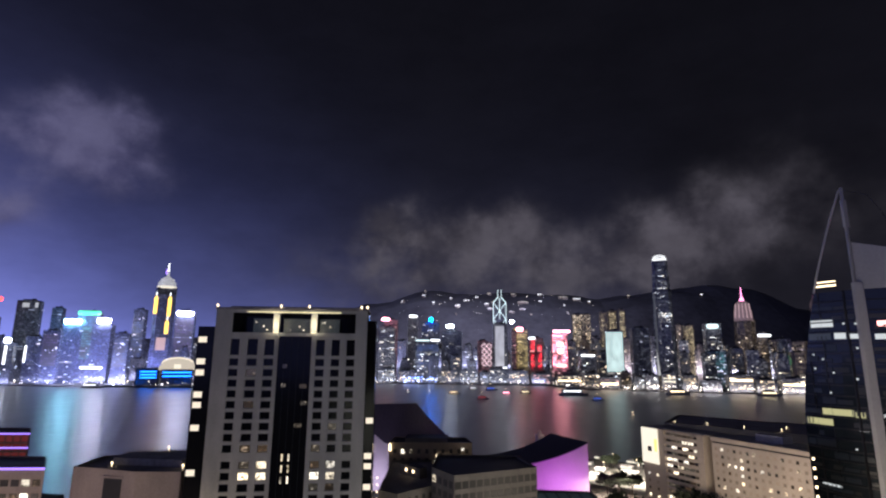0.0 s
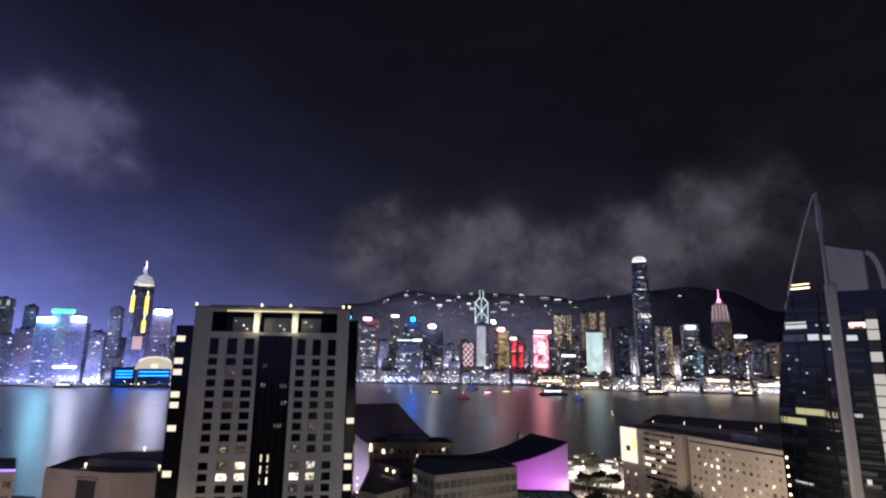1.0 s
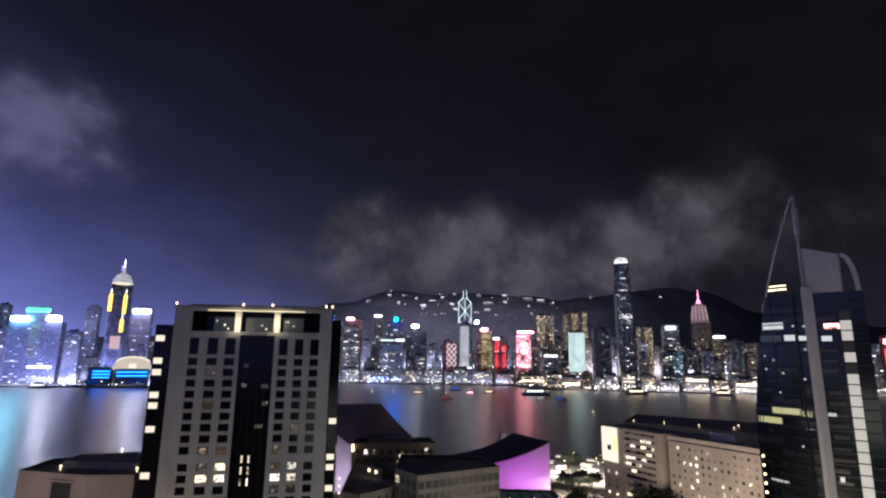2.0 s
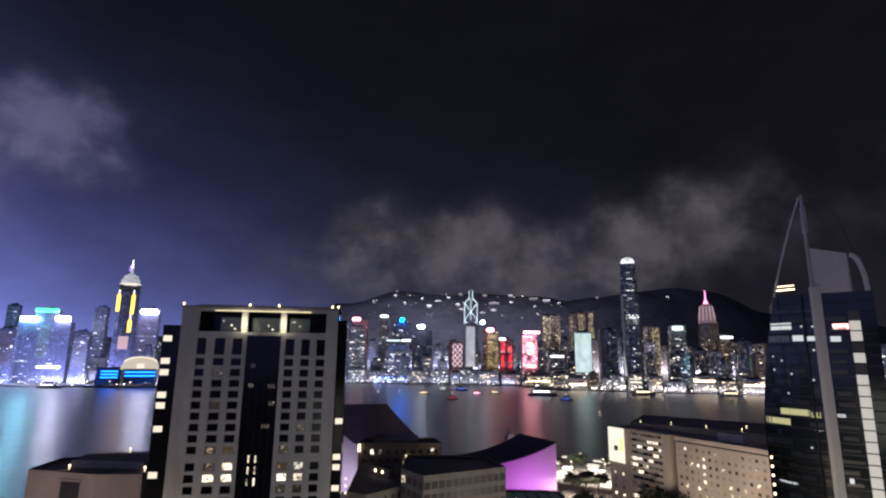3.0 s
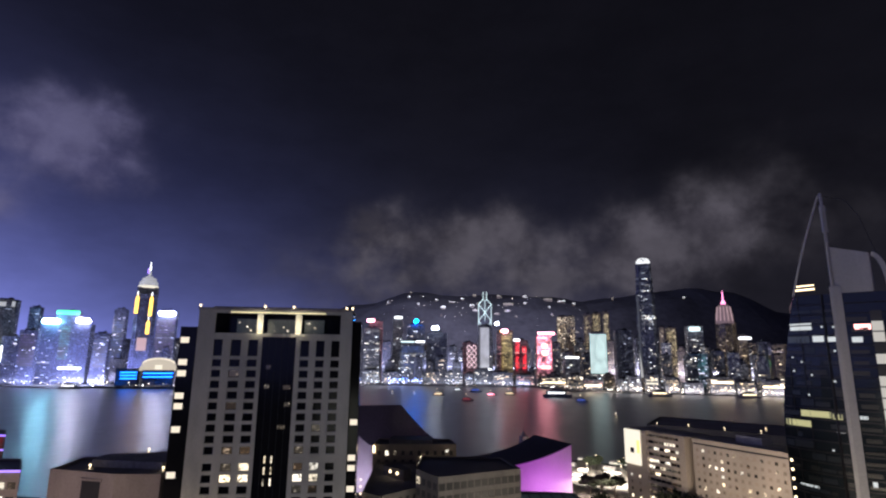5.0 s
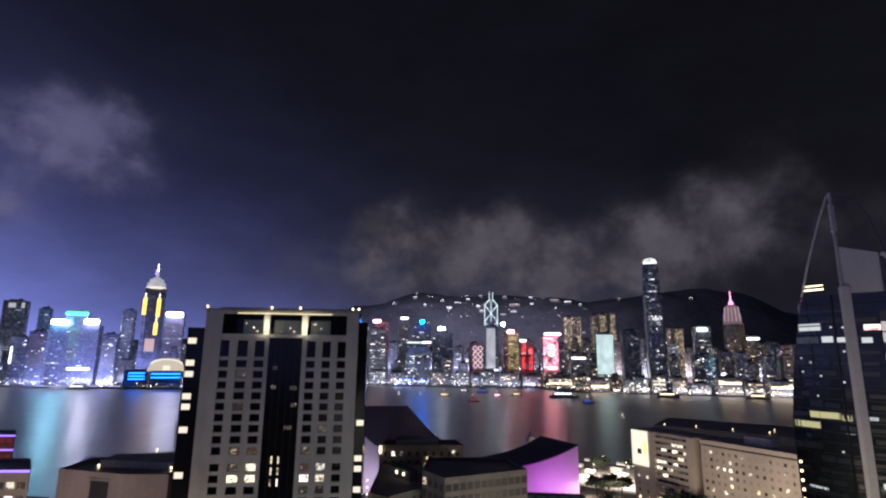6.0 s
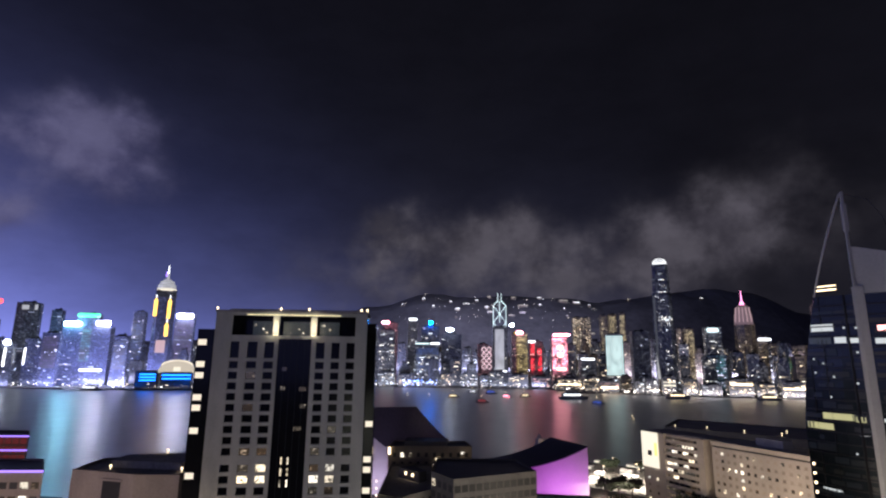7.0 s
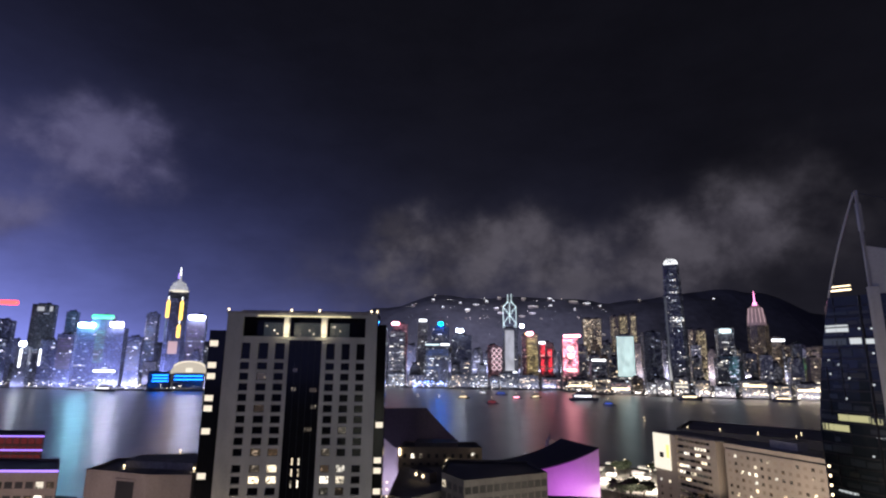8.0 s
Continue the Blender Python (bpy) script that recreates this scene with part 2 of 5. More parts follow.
DARK_METAL = surface("dark_metal", (0.03, 0.03, 0.033), 0.5, metal=0.4, vary=0.2)
HULL = surface("boat_hull", (0.35, 0.35, 0.36), 0.5, vary=0.2)
LEAF = surface("foliage", (0.022, 0.03, 0.014), 0.8, grain=1.5, vary=0.5)
BARK = surface("bark", (0.06, 0.045, 0.03), 0.9)
DARK_GLASS = glass("dark_glass", (0.008, 0.008, 0.010), level=0.12)
DULL_GLASS = glass("dull_glass", (0.035, 0.034, 0.034), 0.3, level=0.3)
BLUE_GLASS = glass("blue_glass", (0.011, 0.015, 0.019), 0.12, level=0.35)
# pink, blue and teal skins have coloured city light put into the wall colour
SKINS = {
    "dark": tower_skin("tower_skin_dark", (0.15, 0.15, 0.19), 0.5, 0.22, (0.75, 0.8, 1.0)),
    "grey": tower_skin("tower_skin_grey", (0.24, 0.24, 0.28), 0.6, 0.32, (0.9, 0.9, 1.0)),
    "warm": tower_skin("tower_skin_warm", (0.28, 0.23, 0.20), 0.7, 0.30, (1.0, 0.75, 0.5)),
    "pink": tower_skin("tower_skin_pink", (0.34, 0.22, 0.24), 0.7, 0.5, (1.0, 0.45, 0.5)),
    "blue": tower_skin("tower_skin_blue", (0.14, 0.16, 0.30), 0.5, 0.5, (0.45, 0.5, 1.0)),
    "teal": tower_skin("tower_skin_teal", (0.12, 0.22, 0.26), 0.5, 0.35, (0.5, 0.85, 1.0)),
}
PANES = {
    "warm": glowing("panes_warm", (1.0, 0.72, 0.42), 4.2, 0.9, (1.0, 0.9, 0.75), sampled=False),
    "white": glowing("panes_white", (0.75, 0.85, 1.0), 4.6, 0.9, (1.0, 0.9, 0.75), sampled=False),
    "cool": glowing("panes_cool", (0.6, 0.72, 1.0), 3.8, 0.9, (0.85, 0.8, 1.0), sampled=False),
    "pink": glowing("panes_pink", (1.0, 0.42, 0.45), 2.4, 0.8, (1.0, 0.75, 0.7), sampled=False),
    "green": glowing("panes_green", (0.5, 1.0, 0.75), 2.0, 0.8, (0.95, 1.0, 0.85), sampled=False),
    "gold": glowing("panes_gold", (1.0, 0.78, 0.46), 2.6, 0.6, (1.0, 0.85, 0.5), sampled=False),
}
SIGNS = {
    "white": glowing("sign_white", (0.72, 0.82, 1.0), 26.0),
    "soft": glowing("sign_soft_white", (0.9, 0.93, 1.0), 3.6),
    "cyan": glowing("sign_cyan", (0.30, 0.76, 1.0), 56.0),
    "green": glowing("sign_green", (0.1, 1.0, 0.5), 2.0),
    "teal": glowing("sign_teal", (0.05, 0.85, 0.9), 5.0),
    "blue": glowing("sign_blue", (0.05, 0.28, 1.0), 4.0),
    "red": glowing("sign_red", (1.0, 0.05, 0.05), 5.0),
    "wash_red": wash_light("wash_red", (1.0, 0.04, 0.06), 2.6),
    "boat_red": glowing("boat_red", (1.0, 0.14, 0.12), 0.9),
    "boat_blue": glowing("boat_blue", (0.12, 0.22, 1.0), 1.6),
    "azure": glowing("sign_azure", (0.0, 0.16, 1.0), 150.0),
    "pale": glowing("sign_pale", (0.74, 0.74, 1.0), 60.0),
    "crown": glowing("sign_crown", (1.0, 0.86, 0.5), 1.7),
    "pink": glowing("sign_pink", (1.0, 0.33, 0.45), 13.0),
    "rose": glowing("sign_rose", (1.0, 0.42, 0.40), 3.6),
    "gold": glowing("sign_gold", (1.0, 0.6, 0.1), 3.0),
    "warm": glowing("sign_warm", (1.0, 0.78, 0.5), 4.0),
    "violet": glowing("sign_violet", (0.35, 0.2, 1.0), 2.0),
    "screen": panel_light("sign_screen", (0.66, 0.88, 0.86), 1.0),
    # wash_*: coloured light on whole facades, drawn as glowing panels
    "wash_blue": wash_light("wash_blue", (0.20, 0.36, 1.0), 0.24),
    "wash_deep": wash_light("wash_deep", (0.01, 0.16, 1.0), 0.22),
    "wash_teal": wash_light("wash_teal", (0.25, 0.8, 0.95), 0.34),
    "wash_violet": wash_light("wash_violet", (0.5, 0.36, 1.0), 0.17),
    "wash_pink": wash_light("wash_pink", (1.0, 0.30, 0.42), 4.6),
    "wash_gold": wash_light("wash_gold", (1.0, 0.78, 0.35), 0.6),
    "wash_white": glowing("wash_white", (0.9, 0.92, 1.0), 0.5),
    "facade": panel_light("floodlit_facade_glow", (0.9, 0.9, 1.0), 0.46),
    "lattice": glowing("sign_lattice", (1.0, 0.72, 0.78), 1.3),
    "rib": glowing("crown_rib_light", (1.0, 0.66, 0.72), 0.6),
    "cream": glowing("sign_cream", (1.0, 0.92, 0.76), 1.05),
    "bluebar": glowing("sign_bluebar", (0.01, 0.17, 1.0), 8.0),
    "line": glowing("sign_line", (0.75, 0.95, 1.0), 1.6),
}
LAMP_WHITE = glowing("lamp_white", (0.86, 0.88, 1.0), 12.0, 0.8, (1.0, 0.85, 0.65))
LAMP_BLUE = glowing("lamp_blue", (0.05, 0.2, 1.0), 18.0, 0.8, (0.5, 0.6, 1.0))
LAMP_WARM = glowing("lamp_warm", (1.0, 0.8, 0.66), 13.0, 0.7, (1.0, 0.95, 0.9), sampled=True)


def room(name, colour, other, strength, dark):
    """A lit room behind glass: curtains, lamps and dark corners differ from window to window."""
    m, q, bsdf = material(name)
    rnd = q.n.new("ShaderNodeObjectInfo").outputs["Random"]
    nd = q.n.new("ShaderNodeTexNoise")
    nd.noise_dimensions = "4D"
    q.l.new(q.coord("Object"), nd.inputs["Vector"])
    q.put(nd.inputs["W"], q.math("MULTIPLY", rnd, 40.0))
    nd.inputs["Scale"].default_value = 0.9
    nd.inputs["Detail"].default_value = 3.0
    patch = q.smooth(nd.outputs[0], dark, dark + 0.22, 0.06, 1.0)
    level = q.math("MULTIPLY", patch, q.math("ADD", q.math("MULTIPLY", rnd, 0.9), 0.35))
    bsdf.inputs["Base Color"].default_value = (0.02, 0.02, 0.02, 1)
    bsdf.inputs["Roughness"].default_value = 0.15
    q.l.new(q.mix(q.math("FRACT", q.math("MULTIPLY", rnd, 13.7)), (*colour, 1), (*other, 1)), bsdf.inputs["Emission Color"])
    q.put(bsdf.inputs["Emission Strength"], q.math("MULTIPLY", level, strength))
    return m


ROOM_LIT = room("room_lit", (1.0, 0.80, 0.52), (1.0, 0.92, 0.80), 2.2, 0.34)
WING_LIT = glowing("wing_lit", (1.0, 0.88, 0.7), 1.0)
CURTAIN = surface("drawn_curtain", (0.36, 0.29, 0.23), 0.9, grain=3.0, vary=0.4, spread=0.35)
ROOM_DIM = room("room_dim", (1.0, 0.60, 0.34), (0.95, 0.85, 0.7), 0.75, 0.54)

# harbour water: fine chop over a slow swell
WATER, q, bsdf = material("harbour_water")
place = q.coord("Object")
chop = q.noise(q.mapped(place, (1.0, 0.3, 1.0)), 0.9, 2.0, 0.6)
swell = q.noise(q.mapped(place, (1.0, 0.35, 1.0)), 0.03, 3.0, 0.5)
bsdf.inputs["Base Color"].default_value = (0.012, 0.020, 0.056, 1)
bsdf.inputs["IOR"].default_value = 1.4
bsdf.inputs["Coat Weight"].default_value = 1.0
bsdf.inputs["Coat Roughness"].default_value = 0.29
bsdf.inputs["Coat IOR"].default_value = 1.8
q.put(bsdf.inputs["Roughness"], q.smooth(swell, 0.3, 0.7, 0.40, 0.48))
bump(q, bsdf, chop, 0.02, 0.6)
# ---------------------------------------------------------------- building helpers
def box(bm, x0, x1, y0, y1, z0, z1):
    vs = [bm.verts.new((x, y, z)) for z in (z0, z1) for y in (y0, y1) for x in (x0, x1)]
    for f in ((0, 2, 3, 1), (4, 5, 7, 6), (0, 1, 5, 4), (2, 6, 7, 3), (0, 4, 6, 2), (1, 3, 7, 5)):
        bm.faces.new([vs[i] for i in f])
    return vs


def prism(bm, pts, z0, z1):
    """Upright prism on plan points (anticlockwise from above); z1 may be one height or one for each point."""
    tops = z1 if isinstance(z1, (list, tuple)) else [z1] * len(pts)
    lo = [bm.verts.new((x, y, z0)) for x, y in pts]
    hi = [bm.verts.new((x, y, z)) for (x, y), z in zip(pts, tops)]
    n = len(pts)
    bm.faces.new(lo[::-1])
    bm.faces.new(hi)
    for i in range(n):
        j = (i + 1) % n
        bm.faces.new((lo[i], lo[j], hi[j], hi[i]))


def disc(bm, x, y, z0, z1, r0, r1, n=16):
    lo = [bm.verts.new((x + r0 * math.cos(2 * math.pi * i / n), y + r0 * math.sin(2 * math.pi * i / n), z0)) for i in range(n)]
    hi = [bm.verts.new((x + r1 * math.cos(2 * math.pi * i / n), y + r1 * math.sin(2 * math.pi * i / n), z1)) for i in range(n)]
    bm.faces.new(lo[::-1])
    bm.faces.new(hi)
    for i in range(n):
        j = (i + 1) % n
        bm.faces.new((lo[i], lo[j], hi[j], hi[i]))


def bar(bm, a, b, r):
    """Square bar of half-width r from a to b."""
    a, b = Vector(a), Vector(b)
    d = (b - a).normalized()
    s = d.cross(Vector((0, 0, 1)))
    if s.length < 0.01:
        s = Vector((1, 0, 0))
    s.normalize()
    t = s.cross(d)
    lo = [bm.verts.new(a + s * i * r + t * j * r) for i, j in ((-1, -1), (1, -1), (1, 1), (-1, 1))]
    hi = [bm.verts.new(b + s * i * r + t * j * r) for i, j in ((-1, -1), (1, -1), (1, 1), (-1, 1))]
    bm.faces.new(lo[::-1])
    bm.faces.new(hi)
    for i in range(4):
        j = (i + 1) % 4
        bm.faces.new((lo[i], lo[j], hi[j], hi[i]))


def rail(bm, pts, r):
    """Square rail bent along points, as one closed skin."""
    pts = [Vector(p) for p in pts]
    rings = []
    for i, p in enumerate(pts):
        d = (pts[min(i + 1, len(pts) - 1)] - pts[max(i - 1, 0)]).normalized()
        side = d.cross(Vector((0.7, 0.7, 0.1))).normalized()
        up = side.cross(d)
        rings.append([bm.verts.new(p + side * a * r + up * b * r) for a, b in ((-1, -1), (1, -1), (1, 1), (-1, 1))])
    for a, b in zip(rings, rings[1:]):
        for i in range(4):
            bm.faces.new((a[i], a[(i + 1) % 4], b[(i + 1) % 4], b[i]))
    bm.faces.new(rings[0][::-1])
    bm.faces.new(rings[-1])


def bevelled(bm, width, segments=1):
    bmesh.ops.bevel(bm, geom=bm.edges[:], offset=width, segments=segments, affect="EDGES", profile=0.5)


def mesh_of(name, bm, mat):
    bmesh.ops.recalc_face_normals(bm, faces=bm.faces[:])
    me = bpy.data.meshes.new(name)
    bm.to_mesh(me)
    bm.free()
    me.materials.append(mat)
    return me


def part(name, bm, mat, parent=None, label="", kind=""):
    ob = new(name, mesh_of(name, bm, mat))
    ob.parent = parent
    return tagged(ob, label, kind=kind)


def thing(name, m, label, category, group="", kind=""):
    ob = new(name)
    ob.empty_display_size = 0.5
    ob.matrix_world = m
    return tagged(ob, label, category, group, kind)


def quads(name, rects, mat, parent, label="", kind=""):
    """Many thin panes in one mesh. Each rect: corner, vector across, vector up, all as triples."""
    verts, faces = [], []
    for c, a, b in rects:
        i = len(verts)
        verts += [c, (c[0] + a[0], c[1] + a[1], c[2] + a[2]), (c[0] + a[0] + b[0], c[1] + a[1] + b[1], c[2] + a[2] + b[2]), (c[0] + b[0], c[1] + b[1], c[2] + b[2])]
        faces.append((i, i + 1, i + 2, i + 3))
    me = bpy.data.meshes.new(name)
    me.from_pydata(verts, [], faces)
    me.materials.append(mat)
    ob = new(name, me)
    ob.parent = parent
    return tagged(ob, label, kind=kind)


def sheet(name, xs, ys, height, mat, label, category):
    """Ground sheet on a grid, with its height given by a function."""
    bm = bmesh.new()
    rows = [[bm.verts.new((x, y, height(x, y))) for x in xs] for y in ys]
    for a, b in zip(rows, rows[1:]):
        for i in range(len(xs) - 1):
            bm.faces.new((a[i], a[i + 1], b[i + 1], b[i]))
    return tagged(part(name, bm, mat), label, category, kind="structure")
# ---------------------------------------------------------------- ground, water, shores
bm = bmesh.new()
box(bm, -4500, 4500, -2500, 4700, -6.0, 0.0)
tagged(part("water", bm, WATER), "dark rippled harbour water reflecting coloured city lights", "water", kind="structure")
bm = bmesh.new()
prism(bm, [(-900, -1200), (900, -1200), (900, 520), (420, 520), (300, 470), (150, 452), (118, 476), (-60, 500), (-140, 430), (-156, 268), (-222, 266), (-230, 336), (-300, 346), (-900, 346)], -5.0, 3.2)
bevelled(bm, 0.4)
tagged(part("ground", bm, ASPHALT), "dark asphalt streets of the near waterfront", "ground", kind="structure")
bm = bmesh.new()
prism(bm, [(70, 330), (104, 300), (112, 330), (150, 440), (122, 470), (90, 478)], 3.2, 3.35)
tagged(part("pavement", bm, PAVING), "pale paved waterfront plaza under bright lamps", "pavement", kind="structure")


SHORE = [(-4500, 2100), (-2100, 1720), (-1480, 1590), (-1300, 1560), (-1080, 1508), (-820, 1530), (-640, 1540), (-560, 1900), (300, 1850), (380, 1620), (640, 1530), (1000, 1440), (1700, 1600), (4500, 2300)]


def shore(x):
    """Far shoreline: distance ahead for a place across."""
    for (xa, ya), (xb, yb) in zip(SHORE, SHORE[1:]):
        if xa <= x <= xb:
            return ya + (yb - ya) * (x - xa) / (xb - xa)
    return 2000


bm = bmesh.new()
prism(bm, SHORE + [(4500, 4600), (-4500, 4600)], -5, 3.0)
tagged(part("ground", bm, SEAWALL), "far shore of dark reclaimed land behind a seawall", "ground", kind="structure")


def hill_height(x, y):
    crest = ((-4500, 160), (-1700, 190), (-1000, 250), (-480, 440), (-180, 492), (520, 486), (900, 462), (1100, 480), (1420, 548), (1600, 572), (1800, 545), (2150, 420), (2900, 330), (4500, 200))
    ridge = 200.0
    for (xa, za), (xb, zb) in zip(crest, crest[1:]):
        if xa <= x <= xb:
            u = (x - xa) / (xb - xa)
            ridge = za + (zb - za) * u * u * (3 - 2 * u)
    climb = min(max((y - 2350 - 0.08 * abs(x)) / 1050.0, 0.0), 1.0)
    climb = climb * climb * (3 - 2 * climb)
    rough = noise.fractal((x / 420.0, y / 420.0, 0.3), 0.8, 2.1, 5) * 34
    return 3.0 + climb * (ridge - 3.0 + rough)


sheet("hill", [-4400 + 80 * i for i in range(111)], [2340 + 70 * i for i in range(33)], lambda x, y: hill_height(x, y) - (0.5 if y < 2400 else 0), HILL, "dark wooded mountain ridge behind the city", "hill")

# ---------------------------------------------------------------- white hotel tower
U = math.degrees(math.atan2(0.11, 1.0))
hotel = thing("hotel_tower", pose(-54.5, 182.6, 3.2, 0, 0, U), "white tiled hotel tower with square windows and dark glass centre", "tower")
TOP = 95.6
COLS = [(-20.2, -17.3), (-14.7, -11.4), (-9.2, -6.0), (7.7, 10.6), (12.8, 15.6), (17.8, 20.6)]
CENTRE = (-4.7, 6.2)
DEPTH = 17.0
bm = bmesh.new()
openings = [(80.6, 85.9)] + [(77.2 - 3.4 * i - (1.6 if i > 8 else 0), 79.45 - 3.4 * i - (1.6 if i > 8 else 0)) for i in range(0, 22)]
# front wall as piers and spandrels, so that the windows are real recesses
piers = [(-25.6, COLS[0][0]), (COLS[0][1], COLS[1][0]), (COLS[1][1], COLS[2][0]), (COLS[2][1], CENTRE[0]), (CENTRE[1], COLS[3][0]), (COLS[3][1], COLS[4][0]), (COLS[4][1], COLS[5][0]), (COLS[5][1], 24.5)]
for a, b in piers:
    box(bm, a, b, 0, 0.9, 0, 87.0)
for a, b in COLS:
    top = 87.0
    for lo, hi in openings:
        box(bm, a, b, 0.003, 0.9, hi, top)
        top = lo
    box(bm, a, b, 0.003, 0.9, 0, top)
# crown frame round the open roof terrace
box(bm, -25.6, -20.2, 0.003, 0.9, 87.0, TOP)
box(bm, 20.6, 24.5, 0.003, 0.9, 87.0, TOP)
box(bm, -20.2, 20.6, 0.006, 0.9, 94.6, TOP)
box(bm, -20.2, 20.6, -0.15, 0.9, 86.9, 88.0)
part("wall", bm, WHITE_TILE, hotel, "white tiled facade with deep square openings")
bm = bmesh.new()
box(bm, -25.55, 24.45, 0.9, DEPTH, 0, 87.0)
box(bm, -25.55, 24.45, 9.0, DEPTH, 87.0, TOP - 0.2)
part("body", bm, DARK_GLASS, hotel, "dark glazed body behind the facade")
bm = bmesh.new()
box(bm, -25.9, 24.8, -0.3, DEPTH + 0.3, TOP, TOP + 0.7)
box(bm, -22, 22, 3, DEPTH - 2, TOP + 0.7, TOP + 1.4)
part("roof", bm, ROOF_GREY, hotel)
bm = bmesh.new()
box(bm, CENTRE[0], CENTRE[1], 0.25, 0.9, 0, 86.9)
part("glass_centre", bm, DARK_GLASS, hotel, "black glass strip down the middle")
bm = bmesh.new()
box(bm, -32.0, -25.6, 3.0, DEPTH, 0, 90.0)
part("side_wing", bm, DARK_GLASS, hotel, "dark glazed side wing with lit rooms")
bm = bmesh.new()
box(bm, 24.5, 27.6, 3.0, DEPTH, 0, 92.6)
part("side_wing", bm, DARK_GLASS, hotel, "dark glazed side wing with lit rooms")
# window panes of the tower, each in its opening
RNG = random.Random(4)


def pane_mesh(name, w, h, mat):
    bm = bmesh.new()
    box(bm, -w / 2 + 0.08, w / 2 - 0.08, 0, 0.06, 0.08, h - 0.08)
    box(bm, -0.05, 0.05, -0.05, 0.0, 0.08, h - 0.08)
    return mesh_of(name, bm, mat)


LIT_ROOMS = {(1, 11): 1, (2, 11): 1, (3, 11): 1, (4, 11): 1, (1, 10): 2, (2, 10): 1, (3, 10): 2, (4, 10): 1, (1, 2): 2, (1, 5): 2, (1, 9): 2, (2, 9): 2, (4, 7): 2, (3, 9): 2, (3, 12): 2, (4, 12): 2}
SILLS = {}
for ci, (a, b) in enumerate(COLS):
    bm = bmesh.new()
    box(bm, -(b - a) / 2 - 0.08, (b - a) / 2 + 0.08, -0.67, -0.35, -0.14, -0.01)
    SILLS[ci] = mesh_of("window_sill", bm, GREY_TILE)
shared = {}
for ci, (a, b) in enumerate(COLS):
    for ri, (lo, hi) in enumerate(openings):
        state = LIT_ROOMS.get((ci, ri), 0)
        if not state and ri > 14 and RNG.random() < 0.3:
            state = RNG.choice((1, 2, 2))
        if not state and RNG.random() < 0.03:
            state = 2
        key = (round(b - a, 2), round(hi - lo, 2), state)
        if key not in shared:
            shared[key] = pane_mesh("window", b - a, hi - lo, (DARK_GLASS, ROOM_LIT, ROOM_DIM)[state])
        ob = new("window", shared[key])
        ob.parent = hotel
        ob.matrix_basis = pose((a + b) / 2, 0.55, lo)
        ledge = new("window_sill", SILLS[ci])
        ledge.parent = ob

# lit rooms of the side wing and of the right flank
for z in (85.6, 78.4, 74.8, 67.7, 64.4, 57.2, 43.4):
    bm = bmesh.new()
    box(bm, -31.6, -28.9, 2.86, 2.98, z - 0.95, z + 0.95)
    part("lit_window", bm, WING_LIT, hotel, "warm lit hotel room window")
for z, x0 in ((59.4, 25.0), (48.2, 24.8), (45.0, 24.8), (38.6, 24.8)):
    bm = bmesh.new()
    box(bm, x0, x0 + 2.4, 2.86, 2.98, z - 0.9, z + 0.9)
    part("lit_window", bm, WING_LIT, hotel, "warm lit hotel room window")
for z, x0, x1 in ((76.4, -2.9, -1.5), (70.2, -3.0, -1.6), (70.0, 3.0, 5.2), (64.6, 3.6, 5.4), (57.6, 2.0, 4.4)):
    bm = bmesh.new()
    box(bm, x0, x1, 0.16, 0.24, z, z + 1.3)
    part("lit_window", bm, ROOM_DIM, hotel, "dim lamp in a glazed corridor")
for i in range(3):
    for x0 in (-1.5, 0.6):
        bm = bmesh.new()
        box(bm, x0, x0 + 0.5, 0.16, 0.24, 47.2 - 3.4 * i, 49.4 - 3.4 * i)
        part("lit_window", bm, ROOM_LIT, hotel, "narrow lit stair window")
bm = bmesh.new()
for i in range(1, 5):
    x = CENTRE[0] + i * (CENTRE[1] - CENTRE[0]) / 5
    box(bm, x - 0.06, x + 0.06, 0.17, 0.25, 0, 86.8)
part("mullion", bm, DARK_METAL, hotel, "thin dark glazing bars")

# crown terrace: columns washed by lamps, lit soffit strip, glazed bays
for x in (-5.9, 6.6):
    bm = bmesh.new()
    box(bm, x - 0.95, x + 0.95, 0.25, 2.0, 88.0, 94.6)
    part("column", bm, WHITE_TILE, hotel, "pale crown column washed with warm light")
    bm = bmesh.new()
    box(bm, x - 0.7, x + 0.7, -0.1, 0.16, 88.05, 88.3)
    part("floodlight", bm, SIGNS["crown"], hotel)
    lamp = bpy.data.lights.new("column_lamp", "AREA")
    lamp.shape, lamp.size, lamp.size_y, lamp.energy, lamp.color = "RECTANGLE", 1.6, 4.0, 300, (1.0, 0.88, 0.62)
    ob = new("column_lamp", lamp)
    ob.parent = hotel
    ob.matrix_basis = look((x, -2.4, 90.6), (x, 0.4, 91.3))
bm = bmesh.new()
box(bm, -15.5, 15.5, -0.12, 0.0, 94.78, 94.98)
part("light_strip", bm, SIGNS["crown"], hotel, "thin golden strip of light under the parapet")
TERRACE = glowing("terrace_glass", (0.30, 0.46, 0.50), 0.028)
